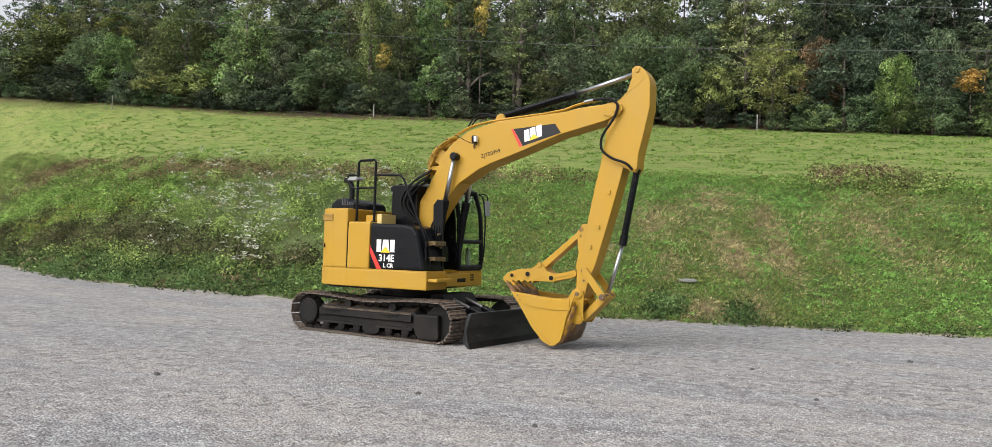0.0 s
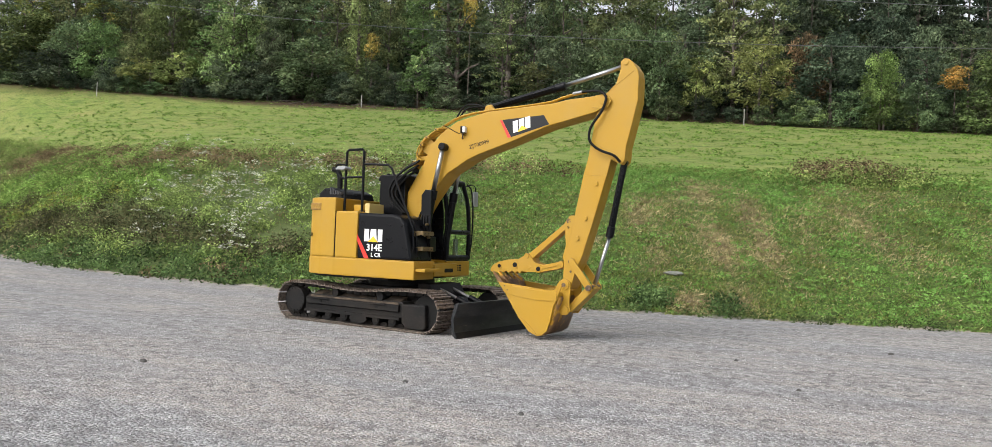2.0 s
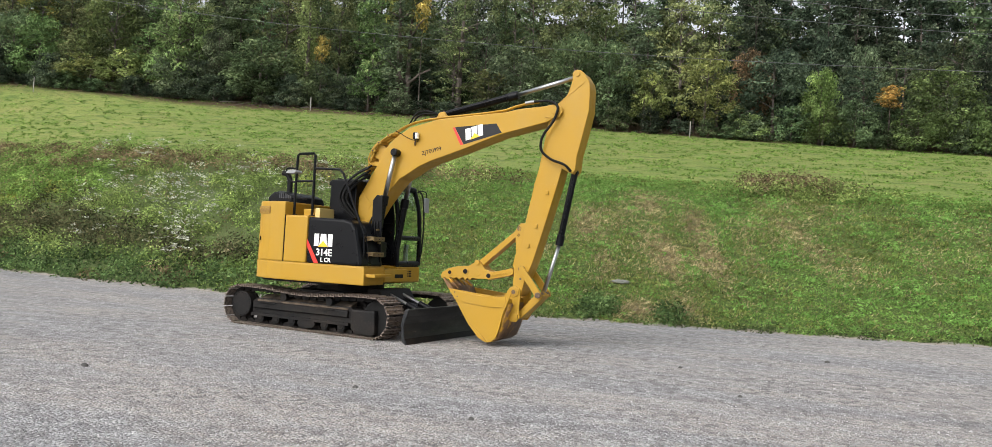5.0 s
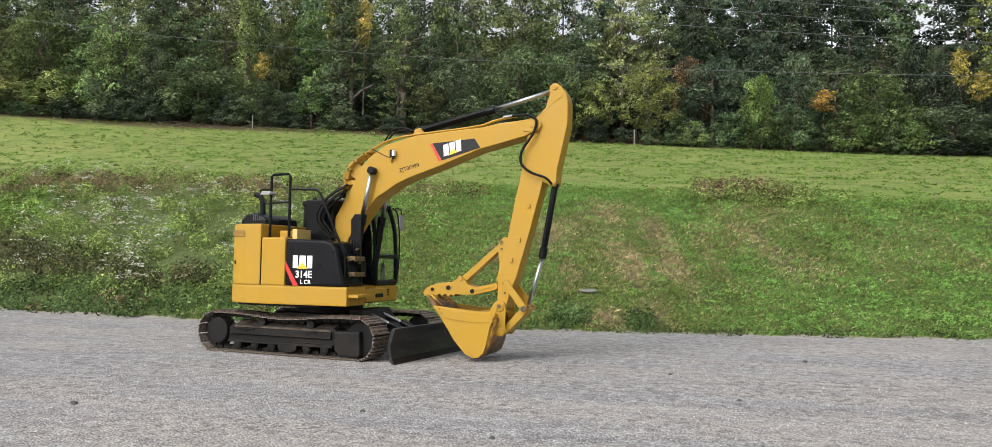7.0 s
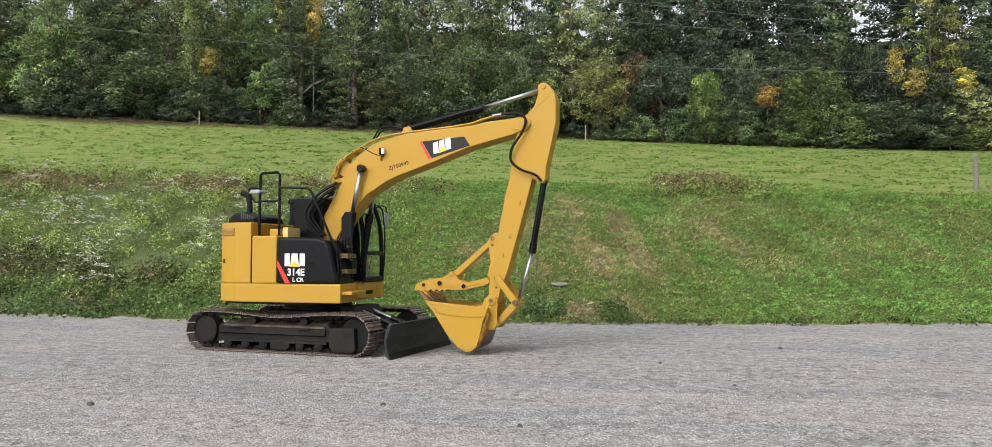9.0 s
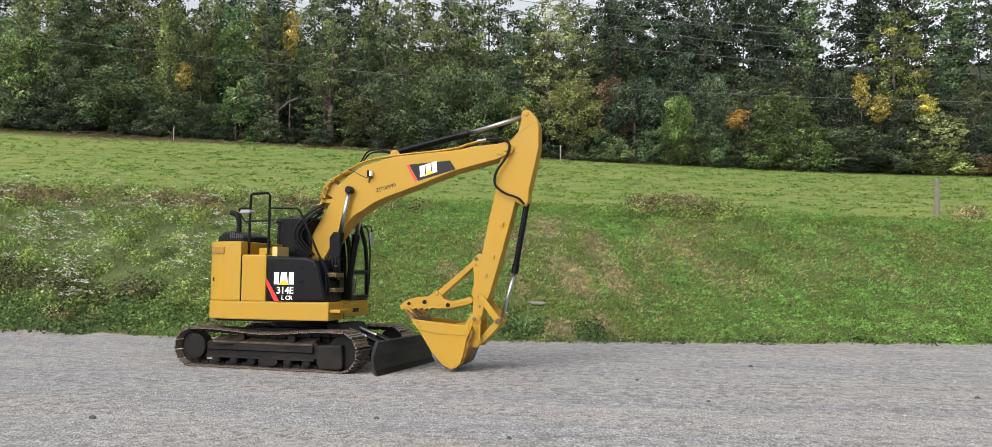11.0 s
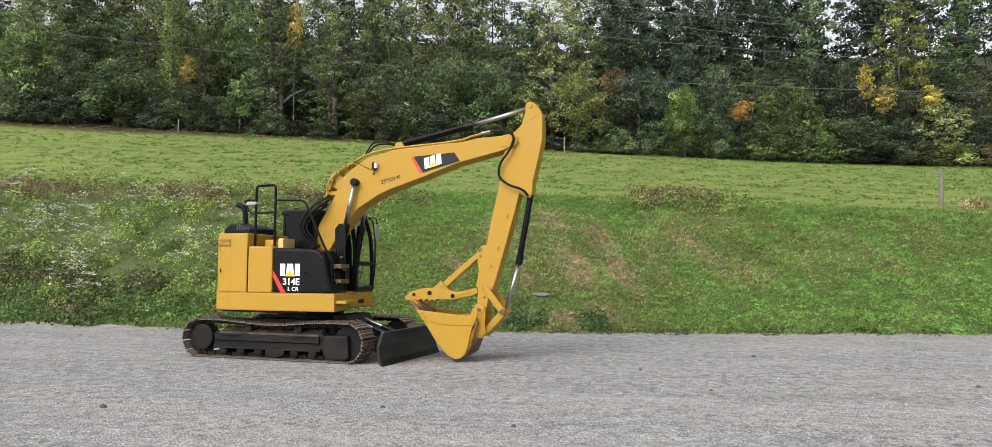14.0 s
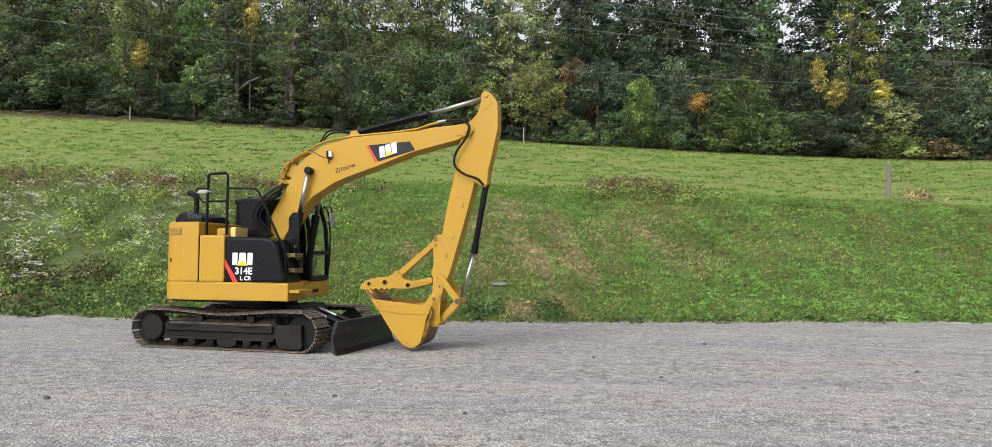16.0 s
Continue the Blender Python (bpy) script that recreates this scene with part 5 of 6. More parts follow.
part("pipe_stand", prism([(0.52, 3.24), (0.60, 3.42), (0.70, 3.46), (0.84, 3.34), (0.72, 3.12)], B0 + 0.06, B0 + 0.085, "y", 0.004), YELLOW, boom, "yellow bracket plate behind the boom")
for k in range(4):
    part("elbow_pipe", tube([(0.44 - 0.02 * k, B0 + 0.02 + 0.07 * k, 2.86), (0.50, B0 + 0.02 + 0.07 * k, 3.02), (0.585 + 0.01 * k, B0 + 0.02 + 0.07 * k, 3.20), (0.64 + 0.01 * k, B0 + 0.02 + 0.07 * k, 3.38), (0.80, B0 + 0.02 + 0.07 * k, 3.50), (1.04, B0 + 0.02 + 0.07 * k, 3.62)], 0.017, 8, rounds=1), YELLOW, ex, "yellow steel pipe at the boom's rear")
    part("hose_ferrule", rod((0.425 - 0.02 * k, B0 + 0.02 + 0.07 * k, 2.80), (0.455 - 0.02 * k, B0 + 0.02 + 0.07 * k, 2.90), 0.027, sides=8), RUBBER, ex)
part("pipe_bridge", tube([(0.60, B0 - 0.01, 3.02), (0.50, B0 - 0.03, 3.10), (0.56, B0 - 0.03, 3.28), (0.74, B0 - 0.02, 3.46), (0.98, B0 - 0.01, 3.60)], 0.014, 8, rounds=1), YELLOW, ex, "yellow steel pipe at the boom's rear")
part("control_cable", tube([(1.52, B0 - 0.005, 3.44), (1.33, B0 - 0.006, 3.50), (1.12, B0 - 0.006, 3.62), (1.05, B0 - 0.004, 3.645)], 0.006, 6, rounds=1), RUBBER, ex)
for k in range(2):
    part("hydraulic_hose", tube([(1.22, -0.05 - 0.08 * k, 3.80), (1.36, -0.05 - 0.08 * k, 3.98 + 0.04 * k), (1.62, -0.05 - 0.08 * k, 4.0 + 0.03 * k), (1.9, -0.05 - 0.08 * k, 3.92)], 0.016, 8, rounds=2), RUBBER, ex, "black hydraulic hose", True)
part("stick_hose", tube([(3.70, B0 - 0.01, 4.06), (4.02, B0 - 0.03, 4.06), (4.17, B0 - 0.05, 3.95), (4.10, B0 - 0.06, 3.72), (3.88, B0 - 0.06, 3.45), (3.86, B0 - 0.06, 3.22), (4.05, B0 - 0.06, 3.06), (4.30, B0 - 0.05, 2.98), (4.38, B0 + 0.02, 2.87)], 0.022, 10, rounds=2), RUBBER, ex, "black hose looping from boom to stick", True)
part("hose_fitting", rod((3.55, B0 + 0.02, 4.05), (3.72, B0 - 0.01, 4.06), 0.026, sides=10), CHROME, ex)

# black brackets, hoses and small fittings between the side panel and the cab
part("cylinder_guard", prism([(0.80, 1.25), (0.80, 2.36), (0.88, 2.46), (1.0, 2.44), (1.0, 1.25)], -0.62, -0.58, "y", 0.008), BLACK, ex, "black guard plate beside the boom cylinder")
part("valve_block", box(0.74, 0.98, -0.60, -0.38, 1.35, 1.62, 0.015), BLACK, ex)
for k in range(4):
    part("hydraulic_hose", tube([(0.78 + 0.04 * k, -0.62, 1.28), (0.80 + 0.05 * k, -0.70 + 0.03 * k, 1.62), (0.74 + 0.06 * k, -0.64, 1.95), (0.86 + 0.03 * k, -0.52, 2.22), (0.80 + 0.02 * k, -0.44, 2.34)], 0.014, 8, rounds=2), RUBBER, ex, "black hydraulic hose", True)
for px, pz in ((0.92, 1.36), (0.99, 1.60), (0.84, 1.68), (0.95, 1.83)):
    part("brass_fitting", rod((px, -0.70, pz), (px, -0.62, pz), 0.02, sides=6), tread, ex)
part("hose_coupling", rod((0.86, -0.66, 1.40), (0.86, -0.58, 1.40), 0.035, sides=14, bevel=0.006), CHROME, ex)
for k in range(3):
    part("hydraulic_hose", tube([(0.30, 0.20 + 0.03 * k, 2.05), (0.55, 0.24, 2.35 + 0.04 * k), (0.72, 0.26, 2.62 + 0.03 * k), (0.66, 0.26, 2.80)], 0.014, 8, rounds=2), RUBBER, ex, "black hydraulic hose", True)
part("rail_hose", tube([(0.97, -1.12, 1.45), (0.96, -1.14, 1.30), (0.90, -1.24, 1.22)], 0.014, 8, rounds=2), RUBBER, ex)

# boom cylinders, stick cylinder, bucket cylinder
def cylinder(name, label, base, gland, end, r, rr, barrel_from=0.0):
    base, gland, end = Vector(base), Vector(gland), Vector(end)
    d = (gland - base).normalized()
    body = part(name, rod(base, gland, r, sides=24, bevel=0.008), BLACK, ex, label, True)
    part("gland", rod(gland - d * 0.16, gland + d * 0.02, r * 1.22, sides=24, bevel=0.01), BLACK, body)
    part("cylinder_rod", rod(gland, end, rr, sides=20), CHROME, body, "bright chrome piston rod", True)
    part("rod_eye", rod(end + Vector((0, -r * 0.9, 0)), end + Vector((0, r * 0.9, 0)), rr * 1.7, sides=20, bevel=0.008), YELLOW if name != "boom_cylinder" else BLACK, body)
    part("base_eye", rod(base + Vector((0, -r * 0.9, 0)), base + Vector((0, r * 0.9, 0)), r * 1.1, sides=20, bevel=0.008), BLACK, body)
    part("feed_pipe", tube([base + Vector((0.0, -r, 0)) + d * 0.08, base + Vector((0, -r * 1.2, 0)) + d * 0.2, gland - d * 0.2 + Vector((0, -r * 1.2, 0)), gland - d * 0.12 + Vector((0, -r, 0))], 0.012, 6), BLACK, body)
    return body


for yk in (B0 - 0.09, B1 + 0.22):
    cylinder("boom_cylinder", "black boom cylinder with a chrome rod", (0.72, yk, 1.25), (0.925, yk, 2.44), (1.11, yk, 3.24), 0.065, 0.042)
cylinder("stick_cylinder", "long black stick cylinder above the boom", (1.93, -0.1, 3.95), (3.31, -0.1, 4.235), (4.44, -0.1, 4.50), 0.062, 0.04)
cylinder("bucket_cylinder", "black bucket cylinder with a chrome rod", (4.39, -0.1, 2.88), (4.15, -0.1, 1.66), (3.885, -0.1, 0.80), 0.055, 0.034)
for k in range(3):
    part("clamp_ring", rod((2.3 + 0.4 * k, -0.1, 4.026 + 0.083 * k), (2.33 + 0.4 * k, -0.1, 4.032 + 0.083 * k), 0.07, sides=20), BLACK, ex)

# stick
S0, S1 = -0.29, 0.09
stick_line = [(4.36, 4.52), (4.42, 4.575), (4.50, 4.56), (4.57, 4.50), (4.65, 4.37), (4.67, 4.26), (4.66, 3.88), (4.57, 3.5), (4.47, 3.12), (4.45, 2.90), (4.40, 2.83), (4.33, 2.86), (4.22, 2.92), (4.16, 2.70), (3.97, 2.05), (3.74, 1.32), (3.62, 1.05), (3.56, 0.82), (3.50, 0.76), (3.42, 0.78), (3.40, 0.88), (3.42, 1.22), (3.53, 1.70), (3.74, 2.66), (3.82, 2.95), (3.93, 3.55), (4.0, 3.86), (4.10, 4.0), (4.28, 4.15), (4.36, 4.38)]
stick = part("stick", prism(stick_line, S0, S1, "y", 0.014), YELLOW, ex, "yellow box-section stick")
part("side_rib", prism([(4.50, 4.36), (4.60, 4.36), (4.22, 4.08), (4.14, 4.02)], S0 - 0.006, S0 + 0.003, "y", 0.002), YELLOW, stick)
part("weld_seam", prism([(3.74, 2.68), (4.15, 2.66), (4.15, 2.65), (3.74, 2.67)], S0 - 0.005, S0 + 0.003, "y", 0.001), YELLOW, stick)
part("tip_pin", rod((4.45, S0 - 0.02, 4.50), (4.45, S1 + 0.02, 4.50), 0.045, sides=18, bevel=0.008), YELLOW, stick)
part("bucket_pin_boss", rod((3.47, S0 - 0.12, 0.84), (3.47, S1 + 0.12, 0.84), 0.085, sides=24, bevel=0.015), YELLOW, stick)
part("pin_collar", rod((3.47, S0 - 0.128, 0.84), (3.47, S1 + 0.128, 0.84), 0.06, sides=20, bevel=0.006), YELLOW, stick)
part("bucket_pin", rod((3.47, S0 - 0.136, 0.84), (3.47, S1 + 0.136, 0.84), 0.036, sides=16), PIN, stick, "bare rusty pin")
for lx, lz in ((3.66, 1.62), (3.80, 1.95), (3.98, 2.52)):
    part("hose_lug", box(lx - 0.025, lx + 0.025, S0 - 0.03, S0 + 0.01, lz - 0.035, lz + 0.035, 0.008), YELLOW, stick)
part("link_pin_boss", rod((3.57, S0 - 0.07, 1.23), (3.57, S1 + 0.07, 1.23), 0.05, sides=18, bevel=0.008), PIN, stick)
# dark disc on the surface stands in for a shaded hole
part("small_hole", rod((3.54, S0 - 0.006, 1.06), (3.54, S0 + 0.004, 1.06), 0.02, sides=12), PIN, stick)

# bucket linkage
for yk in (S0 - 0.05, S1 + 0.05):
    part("tipping_link", prism([(3.53, 1.27), (3.60, 1.28), (3.93, 0.84), (3.945, 0.77), (3.88, 0.74), (3.83, 0.78), (3.54, 1.18)], yk - 0.022, yk + 0.022, "y", 0.008), YELLOW, ex, "yellow tipping link")
part("bucket_link", prism([(3.82, 0.82), (3.90, 0.85), (3.95, 0.79), (3.90, 0.72), (3.55, 0.38), (3.47, 0.375), (3.44, 0.44), (3.50, 0.49)], S0 + 0.02, S1 - 0.02, "y", 0.015), YELLOW, ex, "yellow bucket link")
part("linkage_pin", rod((3.885, S0 - 0.10, 0.80), (3.885, S1 + 0.10, 0.80), 0.05, sides=18, bevel=0.008), PIN, ex, "dark greasy pin")

# bucket: side plates, curved wrapper, ears, teeth
K0, K1 = -0.58, 0.38
side_line = [(2.36, 0.86), (3.40, 0.73), (3.50, 0.84), (3.42, 0.62), (3.36, 0.50), (3.30, 0.24), (3.24, 0.07), (3.15, 0.0), (3.06, -0.015), (2.92, 0.05), (2.72, 0.28), (2.54, 0.57)]
wrap_out = [(2.37, 0.84), (2.55, 0.55), (2.73, 0.27), (2.92, 0.045), (3.06, -0.02), (3.16, -0.005), (3.26, 0.06), (3.33, 0.22), (3.40, 0.45), (3.46, 0.62)]
wrap_in = [(x - 0.0 + (0.02 if z > 0.3 and x < 2.9 else -0.012), z + 0.03) for x, z in reversed(wrap_out)]
bucket = part("bucket", prism(wrap_out + wrap_in, K0 + 0.028, K1 - 0.028, "y", 0), BUCKET_WORN, ex, "digging bucket curled in, with rust-brown worn wrapper", True)
part("side_plate", prism(side_line, K0, K0 + 0.03, "y", 0.004), YELLOW, bucket)
part("side_plate", prism(side_line, K1 - 0.03, K1, "y", 0.004), YELLOW, bucket)
part("side_rim", prism([(2.34, 0.87), (2.62, 0.80), (2.95, 0.755), (3.22, 0.745), (3.40, 0.765), (3.42, 0.58), (3.1, 0.575), (2.75, 0.615), (2.47, 0.68)], K0 - 0.014, K0 + 0.002, "y", 0.004), YELLOW, bucket)
part("wear_patch", prism([(2.74, 0.29), (2.93, 0.07), (3.07, 0.005), (3.02, 0.07), (2.84, 0.24)], K0 - 0.01, K0 + 0.002, "y", 0.003), YELLOW, bucket)
part("torque_tube", prism([(3.10, 0.76), (3.44, 0.72), (3.44, 0.55), (3.30, 0.6)], K0 + 0.03, K1 - 0.03, "y", 0.02), YELLOW, bucket)
for yk in (S0 - 0.075, S1 + 0.075):
    part("bucket_ear", prism([(3.28, 0.74), (3.38, 0.90), (3.47, 0.95), (3.56, 0.90), (3.58, 0.78), (3.56, 0.55), (3.58, 0.42), (3.52, 0.34), (3.42, 0.34), (3.34, 0.45)], yk - 0.022, yk + 0.022, "y", 0.008), YELLOW, bucket)
    part("ear_boss", rod((3.49, yk - 0.045, 0.43), (3.49, yk + 0.045, 0.43), 0.062, sides=18, bevel=0.008), YELLOW, bucket)
part("cutting_lip", prism([(2.34, 0.87), (2.40, 0.80), (2.42, 0.83), (2.37, 0.90)], K0, K1, "y", 0.003), BUCKET_WORN, bucket)
for k in range(5):
    yk = K0 + 0.07 + k * (K1 - K0 - 0.14) / 4
    part("tooth", prism([(2.21, 1.03), (2.23, 1.03), (2.37, 0.92), (2.42, 0.85), (2.36, 0.83), (2.32, 0.86)], yk - 0.045, yk + 0.045, "y", 0.008), BUCKET_WORN, bucket, "rusty bucket tooth")
for hx, hz in ((2.47, 0.80), (2.52, 0.73)):
    part("side_bolt", rod((hx, K0 - 0.022, hz), (hx, K0, hz), 0.012, sides=8), PIN, bucket)

# thumb and its brace
T0, T1 = -0.25, 0.05
thumb_line = [(2.02, 1.06), (2.05, 1.12), (2.16, 1.19), (2.34, 1.235), (2.56, 1.25), (2.70, 1.33), (2.78, 1.32), (2.86, 1.20), (3.0, 1.155), (3.28, 1.21), (3.36, 1.24), (3.40, 1.18), (3.33, 1.10), (3.05, 1.05), (2.96, 1.02), (2.88, 1.03), (2.72, 1.03), (2.62, 1.04), (2.59, 1.0), (2.54, 1.04), (2.50, 1.0), (2.44, 1.045), (2.38, 1.005), (2.33, 1.045), (2.27, 1.01), (2.22, 1.04), (2.15, 1.0), (2.10, 1.035), (2.05, 1.01)]
thumb = part("thumb", prism(thumb_line, T0, T1, "y", 0.006), YELLOW, ex, "yellow serrated bucket thumb with lightening holes")
for hx, hz, hr in ((2.20, 1.125, 0.032), (2.50, 1.15, 0.042), (2.94, 1.09, 0.04)):
    part("hole_rim", rod((hx, T0 - 0.012, hz), (hx, T0 + 0.01, hz), hr * 1.45, sides=20, bevel=0.004), YELLOW, thumb)
    # no opening is cut: a black disc gives the hole's darkness
    part("hole", rod((hx, T0 - 0.015, hz), (hx, T0, hz), hr, sides=18), RUBBER, thumb, "black disc standing in for a shaded lightening hole")
part("diamond_plate", prism([(2.64, 1.12), (2.72, 1.18), (2.81, 1.12), (2.72, 1.07)], T0 - 0.008, T0 + 0.002, "y", 0.003), YELLOW, thumb)
part("thumb_pivot", rod((3.36, T0 - 0.05, 1.17), (3.36, T1 + 0.05, 1.17), 0.055, sides=18, bevel=0.008), YELLOW, thumb)
part("thumb_rib", prism([(3.0, 1.115), (3.3, 1.175), (3.3, 1.155), (3.0, 1.085)], T0 - 0.01, T0 + 0.003, "y", 0.003), YELLOW, thumb)
brace = part("thumb_brace", prism([(2.70, 1.33), (2.76, 1.36), (3.38, 1.86), (3.46, 1.98), (3.58, 1.98), (3.60, 1.80), (3.52, 1.72), (3.40, 1.76), (2.82, 1.27), (2.74, 1.24)], T0 + 0.04, T1 - 0.04, "y", 0.01), YELLOW, ex, "yellow rigid thumb brace")
part("brace_gusset", prism([(3.42, 1.74), (3.50, 2.0), (3.60, 2.0), (3.58, 1.7), (3.52, 1.3), (3.42, 1.22), (3.38, 1.28), (3.44, 1.5)], S0 + 0.02, S1 - 0.02, "y", 0.01), YELLOW, ex, "yellow thumb mounting gusset")
for px, pz, pr, mt in ((2.72, 1.31, 0.045, YELLOW), (3.49, 1.91, 0.045, PIN), (3.48, 1.80, 0.032, RUBBER)):
    part("brace_pin", rod((px, T0 - 0.02, pz), (px, T1 + 0.02, pz), pr, sides=18, bevel=0.006), mt, brace)

# the whole arm stands a little steeper
for ob in set(scene.objects) - arm_from:
    ob.data.transform(LEVEL)

# ---- stones ----
def rock(x, y, size, flat, material, label, name="stone", seed=0):
    bm = bmesh.new()
    bmesh.ops.create_icosphere(bm, subdivisions=2, radius=1)
    for v in bm.verts:
        v.co *= 1 + 0.28 * noise.noise(v.co * 1.4 + Vector((seed, 2 * seed, 0)))
        v.co = Vector((v.co.x * size, v.co.y * size * 0.75, v.co.z * size * flat))
    ob = tagged(new(name, shape(name, bm, material, False)), label, "stone", "stones on the yard" if name == "stone" else "")
    ob.location = (x, y, float(height(x, y)) + size * flat * 0.35)


m = Mat("dark_stone", 0.85)
m.color(m.mix(m.noise(30, 5), (0.035, 0.034, 0.033), (0.10, 0.095, 0.09)))
for k, (x, y, sz) in enumerate(((0.30, -6.03, 0.045), (3.47, -5.2, 0.035), (6.3, -0.7, 0.032), (7.35, -2.75, 0.03), (8.35, 2.0, 0.045), (11.2, -1.2, 0.035), (5.2, -5.9, 0.03))):
    rock(x, y, sz, 0.7, m.m, "small dark stone lying on the gravel", seed=k)
m = Mat("pale_rock", 0.9)
m.color(m.mix(m.noise(8, 6), (0.10, 0.105, 0.09), (0.24, 0.245, 0.225)))
rock(3.0, 9.1, 0.30, 0.22, m.m, "pale grey flat rock half buried in the bank", "rock", 3)

# ---- fence posts and cables ----
def slim_post(x, y, tall):
    z = float(height(x, y))
    ob = tagged(new("fence_post", shape("fence_post", prism([(-0.035, -0.2), (-0.035, tall - 0.03), (0.0, tall), (0.035, tall - 0.03), (0.035, -0.2)], -0.035, 0.035, "y", 0.006), POST)), "thin pale fence post at the edge of the wood", "post", "fence posts")
    ob.location = (x, y, z)
    return ob


slim_post(-3.15, 58.4, 1.45)
slim_post(-39.5, 52.2, 1.3)
slim_post(-72.4, 47.0, 1.7)
bm = rod((0, 0, -0.2), (0.03, 0.02, 1.56), 0.105, 0.085, 14)
bmesh.ops.subdivide_edges(bm, edges=[e for e in bm.edges if abs((e.verts[0].co - e.verts[1].co).z) > 0.5], cuts=9)
for vv in bm.verts:
    vv.co += Vector((noise.noise(vv.co * 5), noise.noise(vv.co * 4 + Vector((3, 1, 2))), 0.8 * noise.noise(vv.co * 11))) * 0.03
post = tagged(new("wooden_post", shape("wooden_post", bm, WOOD, True)), "weathered grey wooden post standing in the field", "post")
post.location = (18.15, 23.4, float(height(18.15, 23.4)))


lg = random.Random(5)
for k in range(9):
    x = -49 + k * 1.3 + lg.uniform(-0.5, 0.5)
    y = float(wood_y(x)) - 0.3 + lg.uniform(-0.6, 0.6)
    a, ln = lg.uniform(-1.2, 1.2), lg.uniform(0.8, 2.4)
    log_bm = rod((-ln / 2, 0, 0.0), (ln / 2, 0, lg.uniform(0.0, 0.35)), 0.05, 0.025, 8)
    rod((0.1, 0, 0.05), (ln * 0.3, 0.3, 0.35), 0.03, 0.015, 6, log_bm)
    log = tagged(new("fallen_branch", shape("fallen_branch", log_bm, BARK, True)), "grey fallen branch lying at the edge of the wood", "branch", "fallen branches")
    log.matrix_basis = Matrix.Translation((x, y, float(height(x, y)) + 0.06)) @ Matrix.Rotation(a, 4, "Z")


def cable(pts):
    return tagged(new("cable", shape("cable", tube(pts, 0.02, 6), WIRE)), "thin grey overhead cable in front of the wood", "cable", "overhead cables")


for curve, slope, base in ((0.00068, -0.1011, 16.17), (0.00095, -0.1616, 19.55), (0.00204, -0.2113, 21.11), (0.00201, -0.2165, 22.15), (0.0020, -0.2140, 22.58)):
    cable([(x, 45.0, curve * x * x + slope * x + base) for x in np.linspace(-110, 62, 44)])

# ---- grass, weeds and flowers ----
def scatter(n, x0, x1, y0, y1, keep):
    """Random places within the rectangle; keep says with which chance each one stays."""
    x, y = rng.uniform(x0, x1, n), rng.uniform(y0, y1, n)
    ok = rng.random(n) < keep(x, y)
    return x[ok], y[ok]


def patches(x, y, a=0.35, b=0.0):
    return 0.5 + 0.5 * np.sin(a * x * 2 + 1.9 * np.sin(a * y * 1.7 + b) + b) * np.sin(a * y * 2.6 + 1.3 * np.sin(a * x * 1.3 + 2 * b))


def on_bank(x, y):
    f, c = foot_y(x), crest_y(x)
    return (y > f + 0.15 * np.sin(3 * x)) & (y < c + 2)


def tufts(x, y, per, spread):
    """Each place becomes a tuft of blades."""
    return (np.repeat(x, per) + rng.normal(0, spread, len(x) * per)), (np.repeat(y, per) + rng.normal(0, spread, len(y) * per))


def mat_blades(x, y, length, width, way, loose):
    """Grass lying combed one way, one narrow triangle a blade."""
    n = len(x)
    d = np.stack([way[0] + loose * rng.normal(size=n), way[1] + loose * rng.normal(size=n), rng.uniform(0.25, 1.1, n)], 1)
    d /= np.linalg.norm(d, axis=1, keepdims=True)
    e = np.cross(d, rng.normal(size=(n, 3)))
    e /= np.linalg.norm(e, axis=1, keepdims=True)
    base = np.stack([x, y, height(x, y) - 0.005], 1)
    s = e * (width * rng.uniform(0.6, 1.4, n))[:, None] / 2
    tip = base + d * (length * rng.uniform(0.5, 1.4, n))[:, None]
    return np.stack([base - s, base + s, tip], 1).reshape(-1, 3), np.arange(3 * n).reshape(n, 3)


def worn(x, y):
    return np.clip(1.35 * bare_earth(x, y), 0, 0.95)


right = lambda x: smooth01((x + 9) / 5)
def lush(x, y):
    """Where the bank is lush: in bands that run down the slope, and along its foot."""
    band = 0.5 + 0.5 * np.sin(2.0 * (x + 0.45 * y) + 1.3 * np.sin(0.9 * y + 0.5 * x)) * np.sin(0.7 * (x - 0.6 * y) + 1.0)
    return np.clip(0.1 + 0.9 * band * (0.6 + 0.4 * smooth01((x - 5) / 5)) + 0.6 * smooth01((x - 6) / 5) * smooth01((5 - y + foot_y(x)) / 3) + 0.8 * smooth01((7.5 - x) / 4) * smooth01((y - crest_y(x) + 5.0) / 3), 0.03, 1)


terrace = lambda x, y: 0.62 + 0.38 * np.sin((y - foot_y(x)) * 8.0 + 0.9 * x + 1.4 * np.sin(x * 0.8 + y * 0.5))
x, y = scatter(380000, -9, 28, 4.5, 22, lambda x, y: on_bank(x, y) * right(x) * (1 - worn(x, y)) * np.clip(0.25 + 0.45 * terrace(x, y) + 0.4 * patches(x, y, 1.9, 1), 0.05, 1))
green = rng.random(len(x)) < lush(x, y) + 0.15
for name, words, leaf, on in (("bank_grass", "matted green grass growing down the bank", GRASS, green), ("dull_grass", "dull olive and straw-coloured grass on the bank", OLIVE_GRASS, ~green)):
    v, f = mat_blades(x[on], y[on], 0.05 + 0.06 * patches(x[on], y[on], 0.8, 3), 0.032, (0.35, -0.4), 0.9)
    tagged(new(name, mesh_of(name, v, f, leaf)), words, "grass", kind="stuff")
